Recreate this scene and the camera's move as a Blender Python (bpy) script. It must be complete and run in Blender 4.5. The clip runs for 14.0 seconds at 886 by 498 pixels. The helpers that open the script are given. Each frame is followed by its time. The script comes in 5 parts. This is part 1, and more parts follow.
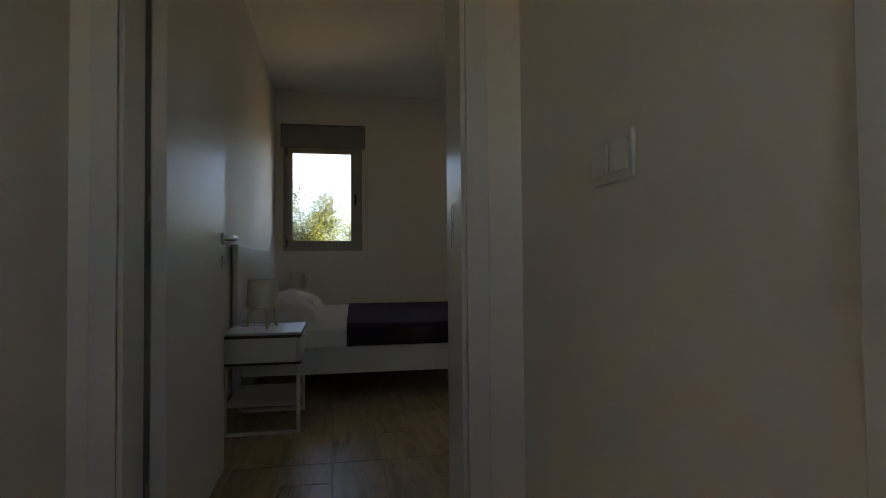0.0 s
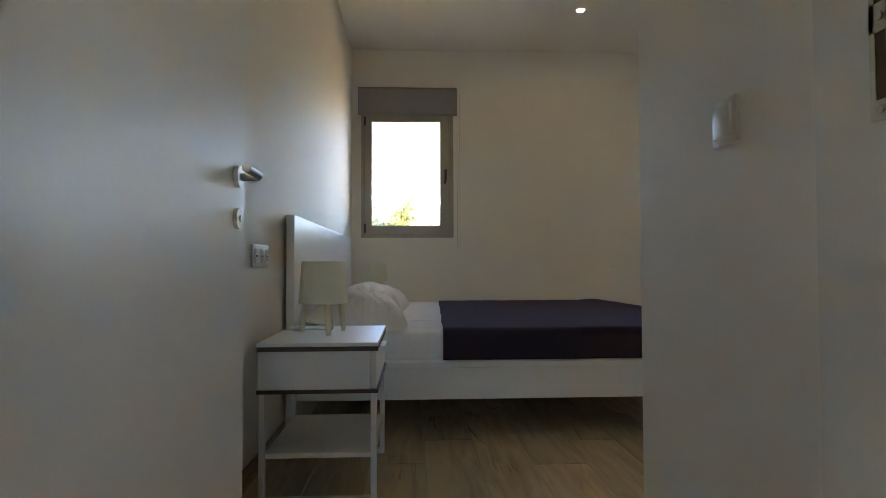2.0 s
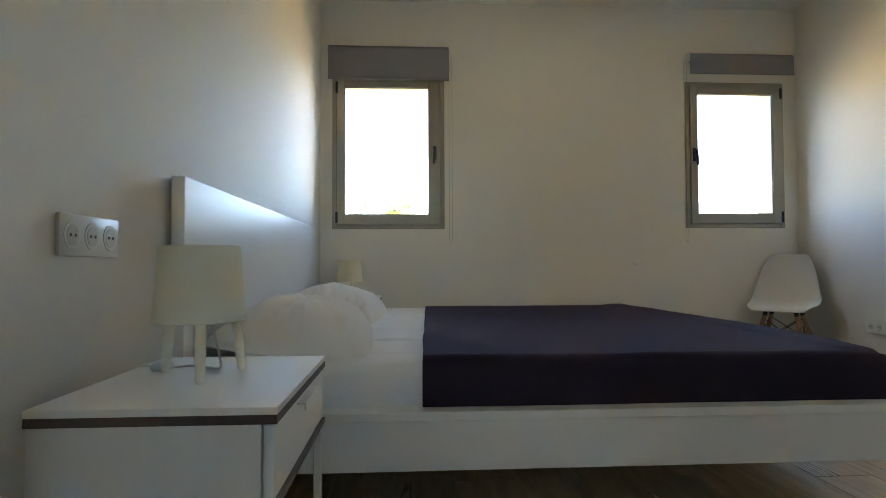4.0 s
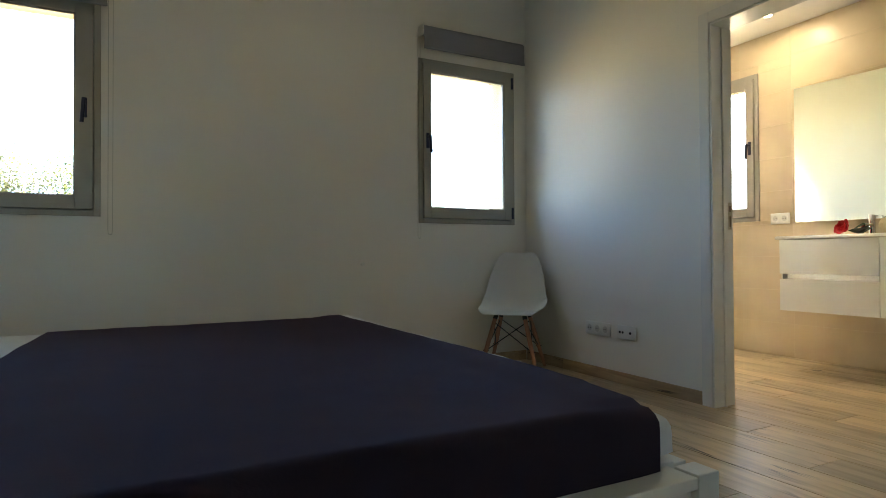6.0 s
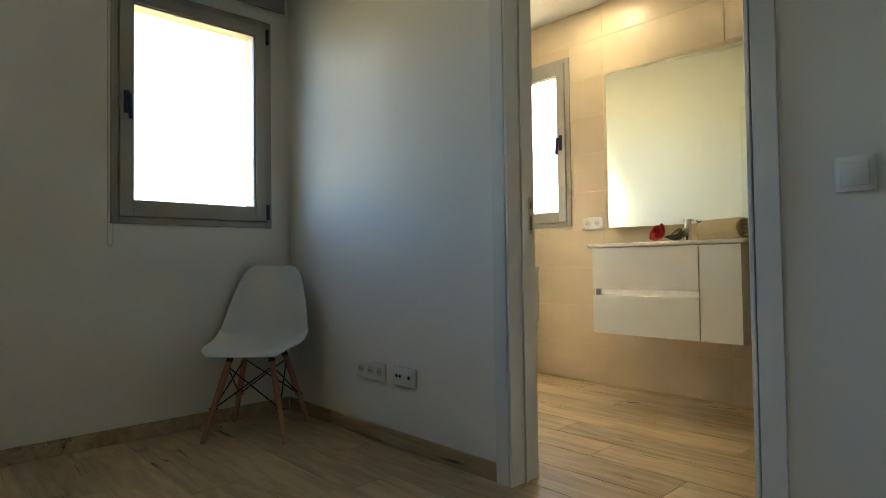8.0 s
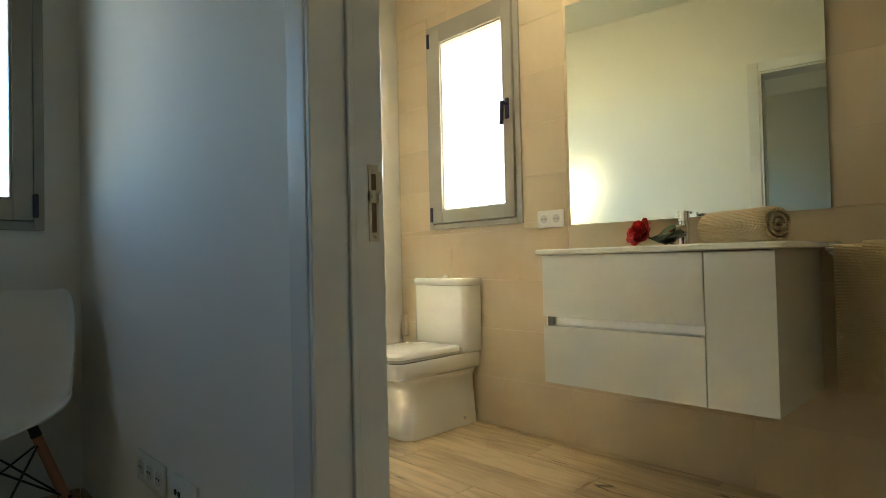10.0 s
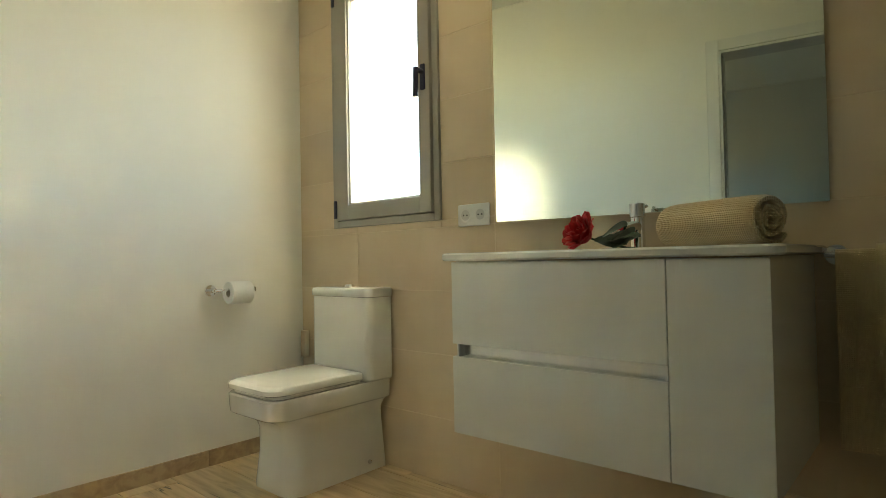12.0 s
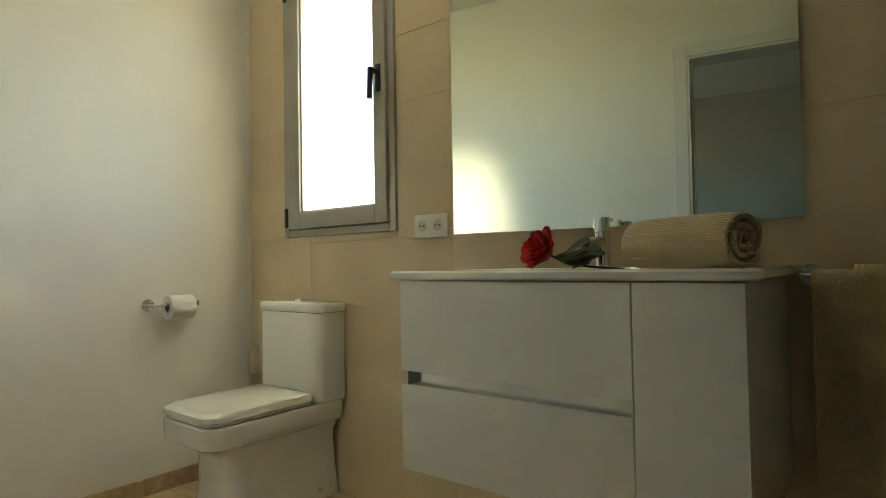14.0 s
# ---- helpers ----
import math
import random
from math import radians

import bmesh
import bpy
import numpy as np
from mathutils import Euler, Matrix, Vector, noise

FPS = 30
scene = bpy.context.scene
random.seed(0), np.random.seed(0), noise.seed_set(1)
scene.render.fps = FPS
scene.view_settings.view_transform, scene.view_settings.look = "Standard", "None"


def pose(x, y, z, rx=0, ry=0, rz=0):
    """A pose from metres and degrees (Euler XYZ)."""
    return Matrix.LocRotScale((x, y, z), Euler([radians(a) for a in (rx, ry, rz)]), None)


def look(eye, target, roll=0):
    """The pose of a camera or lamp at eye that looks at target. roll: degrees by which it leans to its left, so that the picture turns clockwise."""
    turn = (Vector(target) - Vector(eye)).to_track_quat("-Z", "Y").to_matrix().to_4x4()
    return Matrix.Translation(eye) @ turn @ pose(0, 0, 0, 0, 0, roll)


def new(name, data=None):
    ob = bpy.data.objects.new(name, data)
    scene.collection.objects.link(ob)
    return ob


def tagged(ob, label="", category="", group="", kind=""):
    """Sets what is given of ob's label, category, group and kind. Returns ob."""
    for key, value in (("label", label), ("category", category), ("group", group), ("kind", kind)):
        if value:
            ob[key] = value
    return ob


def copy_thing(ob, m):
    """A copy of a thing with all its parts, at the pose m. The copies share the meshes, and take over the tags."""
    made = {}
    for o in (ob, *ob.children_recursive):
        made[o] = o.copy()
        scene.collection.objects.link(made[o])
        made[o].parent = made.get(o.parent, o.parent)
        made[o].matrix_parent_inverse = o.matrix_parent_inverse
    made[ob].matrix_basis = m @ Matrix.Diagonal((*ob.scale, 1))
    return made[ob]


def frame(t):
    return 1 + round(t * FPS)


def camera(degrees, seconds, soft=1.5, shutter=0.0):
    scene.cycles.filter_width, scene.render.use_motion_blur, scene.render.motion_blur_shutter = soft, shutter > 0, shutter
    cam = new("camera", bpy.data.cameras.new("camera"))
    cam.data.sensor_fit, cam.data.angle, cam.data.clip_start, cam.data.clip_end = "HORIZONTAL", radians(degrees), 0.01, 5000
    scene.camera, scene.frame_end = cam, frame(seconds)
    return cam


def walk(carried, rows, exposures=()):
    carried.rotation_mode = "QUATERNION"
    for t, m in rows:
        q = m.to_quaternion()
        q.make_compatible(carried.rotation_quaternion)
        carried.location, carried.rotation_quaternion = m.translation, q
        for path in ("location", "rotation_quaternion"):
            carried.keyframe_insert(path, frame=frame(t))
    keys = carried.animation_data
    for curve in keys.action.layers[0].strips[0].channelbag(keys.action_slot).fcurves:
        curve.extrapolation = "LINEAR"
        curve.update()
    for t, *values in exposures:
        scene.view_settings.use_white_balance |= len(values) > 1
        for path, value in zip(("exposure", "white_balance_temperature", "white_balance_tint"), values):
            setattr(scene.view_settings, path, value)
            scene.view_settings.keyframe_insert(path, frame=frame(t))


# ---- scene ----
cam = camera(75.2, 14.0, 0.5)
PATH = [
    (0, (0.697, -6.883, 0.899), (1.07, -4.919, 0.954), -0.5),
    (0.5, (0.654, -6.614, 0.882), (0.905, -4.631, 0.94), -0.1),
    (1, (0.643, -6.283, 0.85), (0.815, -4.291, 0.905), -0.1),
    (1.5, (0.645, -5.986, 0.826), (0.772, -3.991, 0.88), -0.2),
    (2, (0.648, -5.661, 0.808), (0.746, -3.664, 0.863), -0.2),
    (4.3, (0.790, -4.543, 0.778), (0.918, -2.548, 0.836), -0.2),
    (4.5, (0.848, -4.466, 0.788), (1.009, -2.473, 0.839), -0.1),
    (5, (0.979, -4.27, 0.816), (1.337, -2.303, 0.853), -0.2),
    (5.5, (1.123, -4.063, 0.816), (1.701, -2.148, 0.853), -0.3),
    (6, (1.245, -3.843, 0.832), (2.171, -2.070, 0.860), -0.3),
    (6.5, (1.455, -3.658, 0.806), (2.586, -2.009, 0.854), -0.4),
    (7, (1.729, -3.508, 0.821), (3.01, -1.973, 0.867), -0.6),
    (7.5, (1.999, -3.324, 0.841), (3.345, -1.846, 0.894), -1.0),
    (8, (2.301, -3.185, 0.861), (3.672, -1.73, 0.913), -0.8),
    (8.2, (2.422, -3.123, 0.858), (3.794, -1.67, 0.915), -1.1),
    (10.3, (3.585, -2.588, 0.945), (4.993, -1.167, 0.980), -1.4),
    (10.5, (3.664, -2.552, 0.950), (5.083, -1.143, 0.984), -1.4),
    (11, (3.839, -2.477, 0.963), (5.290, -1.100, 0.993), -1.3),
    (11.5, (3.957, -2.418, 0.951), (5.441, -1.077, 0.987), -1.2),
    (12, (4.055, -2.374, 0.947), (5.562, -1.06, 0.99), -1.1),
    (12.5, (4.129, -2.351, 0.958), (5.651, -1.054, 1.0), -1.1),
    (13, (4.173, -2.335, 0.968), (5.714, -1.061, 1.012), -1.2),
    (13.5, (4.2, -2.327, 0.981), (5.755, -1.07, 1.028), -1.1),
    (14, (4.214, -2.325, 0.988), (5.782, -1.085, 1.04), -1.0),
]
EXPOSURES = [(0, 4.05, 10700, 17), (0.5, 4.55, 11000, 22), (1.0, 5.0, 11200, 22), (1.5, 5.4, 11000, 20), (2.0, 5.85, 10400, 18), (4.5, 6.2, 9300, 11), (5.0, 5.85, 8800, 10), (5.5, 5.8, 8800, 8), (6.5, 5.7, 9200, 6), (7.0, 5.65, 9200, 6), (8.2, 5.4, 9100, 4), (10.5, 4.93, 9100, -2), (11.0, 4.8, 9000, -3), (12.0, 4.55, 8500, -6), (14.0, 4.28, 8400, -6)]
walk(cam, [(t, look(eye, target, roll)) for t, eye, target, roll in PATH], EXPOSURES)

# ---- world and light ----
SUN_ELEVATION, SUN_AZIMUTH = 17.0, 91.5  # degrees; azimuth clockwise from +y
world = bpy.data.worlds.new("world")
world.use_nodes = True
scene.world = world
sky = world.node_tree.nodes.new("ShaderNodeTexSky")
sky.sky_type, sky.sun_disc = "NISHITA", False
sky.ozone_density, sky.air_density, sky.dust_density, sky.altitude = 3.0, 1.0, 0.0, 5000
sky.sun_elevation, sky.sun_rotation = radians(SUN_ELEVATION), radians(SUN_AZIMUTH)
world.node_tree.links.new(sky.outputs[0], world.node_tree.nodes["Background"].inputs[0])
world.node_tree.nodes["Background"].inputs[1].default_value = 0.10

sun_data = bpy.data.lights.new("sun", "SUN")
sun_data.energy, sun_data.angle, sun_data.color = 5.0, radians(0.5), (1.0, 0.95, 0.87)
sun = new("sun", sun_data)
a, e = radians(SUN_AZIMUTH), radians(SUN_ELEVATION)
sun_way = Vector((math.sin(a) * math.cos(e), math.cos(a) * math.cos(e), math.sin(e)))
sun.matrix_world = look(sun_way * 60, (0, 0, 0))


def sky_opening(name, m, width, height):
    """A light portal in a window opening, which guides the sky's light."""
    data = bpy.data.lights.new(name, "AREA")
    data.shape, data.size, data.size_y = "RECTANGLE", width, height
    data.cycles.is_portal = True
    new(name, data).matrix_world = m


sky_opening("sky_opening", look((0.56, 0.20, 1.71), (0.56, -1, 1.71)), 0.80, 1.15)
sky_opening("sky_opening", look((3.47, 0.20, 1.71), (3.47, -1, 1.71)), 0.78, 1.15)

sky_opening("sky_opening", look((6.15, -0.385, 1.755), (4, -0.385, 1.755)), 0.70, 1.24)


# ---- materials ----
def material(name, color, rough=0.5, metal=0.0, vary=0.06, scale=6.0, bump=0.0, bump_scale=80.0, spec=0.5, coat=0.0, stretch=(1, 1, 1), second=None, per_object=0.0, rough_vary=0.08):
    m = bpy.data.materials.new(name)
    m.use_nodes = True
    t = m.node_tree
    b = t.nodes["Principled BSDF"]
    link = t.links.new
    coords = t.nodes.new("ShaderNodeTexCoord")
    mapping = t.nodes.new("ShaderNodeMapping")
    mapping.inputs["Scale"].default_value = stretch
    link(coords.outputs["Object"], mapping.inputs["Vector"])
    big = t.nodes.new("ShaderNodeTexNoise")
    big.inputs["Scale"].default_value, big.inputs["Detail"].default_value = scale, 6
    link(mapping.outputs[0], big.inputs["Vector"])
    ramp = t.nodes.new("ShaderNodeMix")
    ramp.data_type = "RGBA"
    dark = second or [c * (1 - vary * 2) for c in color]
    light = color if second else [min(1, c * (1 + vary)) for c in color]
    ramp.inputs[6].default_value, ramp.inputs[7].default_value = (*dark, 1), (*light, 1)
    link(big.outputs[0], ramp.inputs[0])
    out = ramp.outputs[2]
    if per_object:
        info = t.nodes.new("ShaderNodeObjectInfo")
        hsv = t.nodes.new("ShaderNodeHueSaturation")
        span = t.nodes.new("ShaderNodeMapRange")
        span.inputs[3].default_value, span.inputs[4].default_value = 1 - per_object, 1 + per_object
        link(info.outputs["Random"], span.inputs[0])
        link(span.outputs[0], hsv.inputs["Value"])
        link(out, hsv.inputs["Color"])
        out = hsv.outputs[0]
    link(out, b.inputs["Base Color"])
    b.inputs["Metallic"].default_value = metal
    b.inputs["Specular IOR Level"].default_value = spec
    b.inputs["Coat Weight"].default_value = coat
    b.inputs["Coat Roughness"].default_value = 0.08
    wear = t.nodes.new("ShaderNodeMapRange")
    wear.inputs[3].default_value, wear.inputs[4].default_value = max(0.02, rough - rough_vary), rough + rough_vary
    link(big.outputs[0], wear.inputs[0])
    link(wear.outputs[0], b.inputs["Roughness"])
    if bump:
        fine = t.nodes.new("ShaderNodeTexNoise")
        fine.inputs["Scale"].default_value, fine.inputs["Detail"].default_value = bump_scale, 4
        link(mapping.outputs[0], fine.inputs["Vector"])
        bn = t.nodes.new("ShaderNodeBump")
        bn.inputs["Strength"].default_value, bn.inputs["Distance"].default_value = bump, 0.01
        link(fine.outputs[0], bn.inputs["Height"])
        link(bn.outputs[0], b.inputs["Normal"])
    return m


def woven(name, color, dark, rib, rough=0.9, bump=0.5, sheen=0.2):
    """A textile with a fine weave in two directions."""
    m = material(name, color, rough, vary=0.08, scale=9, second=dark, spec=0.2)
    t = m.node_tree
    b = t.nodes["Principled BSDF"]
    coords = t.nodes.new("ShaderNodeTexCoord")
    heights = []
    for direction in ("X", "Y", "Z"):
        w = t.nodes.new("ShaderNodeTexWave")
        w.bands_direction = direction
        w.inputs["Scale"].default_value, w.inputs["Distortion"].default_value, w.inputs["Detail Scale"].default_value = rib, 1.5, 3
        t.links.new(coords.outputs["Object"], w.inputs["Vector"])
        heights.append(w.outputs["Fac"])
    mul = t.nodes.new("ShaderNodeMath")
    mul.operation = "ADD"
    t.links.new(heights[0], mul.inputs[0])
    t.links.new(heights[1], mul.inputs[1])
    add = t.nodes.new("ShaderNodeMath")
    add.operation = "ADD"
    t.links.new(mul.outputs[0], add.inputs[0])
    t.links.new(heights[2], add.inputs[1])
    bn = t.nodes.new("ShaderNodeBump")
    bn.inputs["Strength"].default_value, bn.inputs["Distance"].default_value = bump, 0.004
    t.links.new(add.outputs[0], bn.inputs["Height"])
    t.links.new(bn.outputs[0], b.inputs["Normal"])
    b.inputs["Sheen Weight"].default_value = sheen
    return m


def terry(name, color, dark):
    """A ribbed towel cloth with small knots in rows."""
    m = material(name, color, 0.95, vary=0.08, scale=14, second=dark, spec=0.15)
    t = m.node_tree
    b = t.nodes["Principled BSDF"]
    coords = t.nodes.new("ShaderNodeTexCoord")
    total = None
    for direction in ("X", "Y", "Z"):
        rib = t.nodes.new("ShaderNodeTexWave")
        rib.bands_direction = direction
        rib.inputs["Scale"].default_value, rib.inputs["Distortion"].default_value = 62, 1.2
        t.links.new(coords.outputs["Object"], rib.inputs["Vector"])
        if total is None:
            total = rib.outputs["Fac"]
        else:
            add = t.nodes.new("ShaderNodeMath")
            t.links.new(total, add.inputs[0])
            t.links.new(rib.outputs["Fac"], add.inputs[1])
            total = add.outputs[0]
    bn = t.nodes.new("ShaderNodeBump")
    bn.inputs["Strength"].default_value, bn.inputs["Distance"].default_value = 0.55, 0.003
    t.links.new(total, bn.inputs["Height"])
    t.links.new(bn.outputs[0], b.inputs["Normal"])
    b.inputs["Sheen Weight"].default_value = 0.2
    return m


def wood_planks(name, pale, dark, per_object, rough):
    """Oak-look planks: long grain, knots and cracks along y, each plank with its own shift."""
    m = bpy.data.materials.new(name)
    m.use_nodes = True
    t = m.node_tree
    b = t.nodes["Principled BSDF"]
    link = t.links.new
    geo = t.nodes.new("ShaderNodeNewGeometry")
    info = t.nodes.new("ShaderNodeObjectInfo")
    shift = t.nodes.new("ShaderNodeMath")
    shift.operation = "MULTIPLY"
    shift.inputs[1].default_value = 37.0
    link(info.outputs["Random"], shift.inputs[0])
    comb = t.nodes.new("ShaderNodeCombineXYZ")
    link(shift.outputs[0], comb.inputs[0])
    link(shift.outputs[0], comb.inputs[1])
    add = t.nodes.new("ShaderNodeVectorMath")
    link(geo.outputs["Position"], add.inputs[0])
    link(comb.outputs[0], add.inputs[1])
    mapping = t.nodes.new("ShaderNodeMapping")
    mapping.inputs["Scale"].default_value = (1.0, 0.12, 1.0)
    link(add.outputs[0], mapping.inputs["Vector"])
    grain = t.nodes.new("ShaderNodeTexNoise")
    grain.inputs["Scale"].default_value, grain.inputs["Detail"].default_value, grain.inputs["Distortion"].default_value = 26, 8, 0.6
    link(mapping.outputs[0], grain.inputs["Vector"])
    broad = t.nodes.new("ShaderNodeTexNoise")
    broad.inputs["Scale"].default_value, broad.inputs["Detail"].default_value = 5, 4
    link(mapping.outputs[0], broad.inputs["Vector"])
    mixer = t.nodes.new("ShaderNodeMath")
    mixer.operation = "MULTIPLY_ADD"
    mixer.inputs[1].default_value, mixer.inputs[2].default_value = 0.55, 0.0
    link(grain.outputs[0], mixer.inputs[0])
    total = t.nodes.new("ShaderNodeMath")
    total.operation = "MULTIPLY_ADD"
    total.inputs[1].default_value = 0.45
    link(broad.outputs[0], total.inputs[0])
    link(mixer.outputs[0], total.inputs[2])
    ramp = t.nodes.new("ShaderNodeValToRGB")
    ramp.color_ramp.elements[0].position, ramp.color_ramp.elements[0].color = 0.36, (*dark, 1)
    ramp.color_ramp.elements[1].position, ramp.color_ramp.elements[1].color = 0.58, (*pale, 1)
    link(total.outputs[0], ramp.inputs[0])
    # dark cracks and knots
    stretch = t.nodes.new("ShaderNodeMapping")
    stretch.inputs["Scale"].default_value = (1.0, 0.07, 1.0)
    link(add.outputs[0], stretch.inputs["Vector"])
    crack = t.nodes.new("ShaderNodeTexNoise")
    crack.inputs["Scale"].default_value, crack.inputs["Detail"].default_value, crack.inputs["Distortion"].default_value = 9, 5, 0.5
    link(stretch.outputs[0], crack.inputs["Vector"])
    line = t.nodes.new("ShaderNodeMath")
    line.operation = "SUBTRACT"
    line.inputs[1].default_value = 0.5
    link(crack.outputs[0], line.inputs[0])
    size = t.nodes.new("ShaderNodeMath")
    size.operation = "ABSOLUTE"
    link(line.outputs[0], size.inputs[0])
    thin = t.nodes.new("ShaderNodeMapRange")
    thin.inputs[1].default_value, thin.inputs[2].default_value, thin.inputs[3].default_value, thin.inputs[4].default_value = 0.0, 0.016, 1.0, 0.0
    link(size.outputs[0], thin.inputs[0])
    where = t.nodes.new("ShaderNodeTexNoise")
    where.inputs["Scale"].default_value = 2.3
    link(add.outputs[0], where.inputs["Vector"])
    gate = t.nodes.new("ShaderNodeMapRange")
    gate.inputs[1].default_value, gate.inputs[2].default_value = 0.58, 0.68
    link(where.outputs[0], gate.inputs[0])
    both = t.nodes.new("ShaderNodeMath")
    both.operation = "MULTIPLY"
    link(thin.outputs[0], both.inputs[0])
    link(gate.outputs[0], both.inputs[1])
    cracked = t.nodes.new("ShaderNodeMix")
    cracked.data_type = "RGBA"
    cracked.inputs[7].default_value = (0.035, 0.02, 0.012, 1)
    link(both.outputs[0], cracked.inputs[0])
    link(ramp.outputs[0], cracked.inputs[6])
    hsv = t.nodes.new("ShaderNodeHueSaturation")
    span = t.nodes.new("ShaderNodeMapRange")
    span.inputs[3].default_value, span.inputs[4].default_value = 1 - per_object, 1 + per_object
    link(info.outputs["Random"], span.inputs[0])
    link(span.outputs[0], hsv.inputs["Value"])
    link(cracked.outputs[2], hsv.inputs["Color"])
    link(hsv.outputs[0], b.inputs["Base Color"])
    b.inputs["Roughness"].default_value = rough
    bn = t.nodes.new("ShaderNodeBump")
    bn.inputs["Strength"].default_value, bn.inputs["Distance"].default_value = 0.25, 0.002
    link(grain.outputs[0], bn.inputs["Height"])
    link(bn.outputs[0], b.inputs["Normal"])
    return m


def glass_material(name, tint, gloss):
    m = bpy.data.materials.new(name)
    m.use_nodes = True
    t = m.node_tree
    t.nodes.remove(t.nodes["Principled BSDF"])
    clear, shine, mix, fres = (t.nodes.new(n) for n in ("ShaderNodeBsdfTransparent", "ShaderNodeBsdfGlossy", "ShaderNodeMixShader", "ShaderNodeFresnel"))
    clear.inputs[0].default_value = (*tint, 1)
    shine.inputs["Roughness"].default_value = gloss
    fres.inputs[0].default_value = 1.45
    t.links.new(fres.outputs[0], mix.inputs[0])
    t.links.new(clear.outputs[0], mix.inputs[1])
    t.links.new(shine.outputs[0], mix.inputs[2])
    t.links.new(mix.outputs[0], t.nodes["Material Output"].inputs[0])
    return m


def frosted_material(name, rough):
    """Obscured glass: it scatters daylight mostly forwards."""
    m = bpy.data.materials.new(name)
    m.use_nodes = True
    t = m.node_tree
    t.nodes.remove(t.nodes["Principled BSDF"])
    soft, bend, mix = (t.nodes.new(n) for n in ("ShaderNodeBsdfTranslucent", "ShaderNodeBsdfRefraction", "ShaderNodeMixShader"))
    soft.inputs[0].default_value = (0.22, 0.22, 0.213, 1)
    bend.inputs[0].default_value = (0.96, 0.97, 0.95, 1)
    bend.inputs["Roughness"].default_value, bend.inputs["IOR"].default_value = rough, 1.1
    mix.inputs[0].default_value = 0.66
    t.links.new(soft.outputs[0], mix.inputs[1])
    t.links.new(bend.outputs[0], mix.inputs[2])
    t.links.new(mix.outputs[0], t.nodes["Material Output"].inputs[0])
    return m


def lit(name, color, strength):
    m = bpy.data.materials.new(name)
    m.use_nodes = True
    b = m.node_tree.nodes["Principled BSDF"]
    b.inputs["Emission Color"].default_value, b.inputs["Emission Strength"].default_value = (*color, 1), strength
    return m


PAINT = material("wall_paint", (0.83, 0.80, 0.74), 0.58, vary=0.015, scale=1.6, bump=0.05, bump_scale=160, spec=0.08)
CEILING_PAINT = material("ceiling_paint", (0.85, 0.84, 0.80), 0.8, vary=0.015, scale=1.5, bump=0.04, bump_scale=120)
RENDER_COAT = material("outer_render", (0.40, 0.34, 0.25), 0.9, vary=0.05, scale=5, bump=0.5, bump_scale=90)
LACQUER = material("white_door_lacquer", (0.78, 0.77, 0.74), 0.34, rough_vary=0.015, vary=0.01, scale=3, bump=0.02, bump_scale=200)
TRIM_WHITE = material("white_trim", (0.78, 0.77, 0.74), 0.22, vary=0.015, scale=4, bump=0.02, bump_scale=150)
GAP_SEAL_DARK = material("gap_seal_dark", (0.16, 0.17, 0.18), 0.6, vary=0.05)
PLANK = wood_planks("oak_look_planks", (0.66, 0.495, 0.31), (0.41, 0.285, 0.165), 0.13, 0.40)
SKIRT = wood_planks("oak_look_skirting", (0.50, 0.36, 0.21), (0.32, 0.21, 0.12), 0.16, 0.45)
GROUT = material("floor_grout", (0.60, 0.52, 0.39), 0.9, vary=0.06, scale=20)
TILE = material("sand_tile", (0.68, 0.555, 0.39), 0.36, vary=0.07, scale=4.5, bump=0.06, bump_scale=40, per_object=0.05, second=(0.57, 0.44, 0.29))
TILE_GROUT = material("tile_grout", (0.70, 0.58, 0.42), 0.9, vary=0.05, scale=15)
ALU = material("taupe_aluminium", (0.36, 0.335, 0.29), 0.42, metal=0.15, vary=0.03, scale=8)
DARK_HANDLE = material("dark_blue_plastic", (0.015, 0.018, 0.05), 0.4, vary=0.05)
BLIND = material("grey_blind_fabric", (0.255, 0.25, 0.265), 0.85, vary=0.03, scale=12, bump=0.2, bump_scale=500)
CHAIN = material("bead_chain", (0.42, 0.40, 0.36), 0.4, vary=0.03)
CHROME = material("chrome", (0.86, 0.86, 0.86), 0.09, metal=1, vary=0.02, rough_vary=0.03)
STEEL = material("brushed_steel", (0.55, 0.54, 0.52), 0.3, metal=1, vary=0.05, scale=30)
BRASS_STEEL = material("strike_steel", (0.60, 0.55, 0.44), 0.35, metal=0.9, vary=0.08, scale=20)
PLASTIC = material("white_plastic", (0.74, 0.73, 0.69), 0.35, vary=0.01)
PLASTIC_SHADED = material("white_plastic_shaded", (0.56, 0.55, 0.52), 0.45, vary=0.01)
RECESS = material("mortise_wood", (0.16, 0.10, 0.065), 0.8, vary=0.1)
HOLE = material("socket_hole", (0.03, 0.03, 0.03), 0.7, vary=0.05)
FURNITURE = material("white_furniture_foil", (0.78, 0.765, 0.72), 0.36, rough_vary=0.03, vary=0.012, scale=5, bump=0.02, bump_scale=180)
WENGE = material("dark_brown_edging", (0.085, 0.055, 0.042), 0.5, vary=0.1, scale=20)
STEEL_WHITE = material("white_powder_coat", (0.72, 0.71, 0.67), 0.4, vary=0.015)
SHADE = material("cream_lampshade", (0.76, 0.71, 0.55), 0.6, vary=0.02, bump=0.05, bump_scale=300)
CORD = material("pale_cord", (0.62, 0.60, 0.54), 0.5, vary=0.03)
SHEET = material("white_cotton", (0.78, 0.78, 0.77), 0.9, vary=0.02, scale=3, bump=0.22, bump_scale=14, spec=0.2)
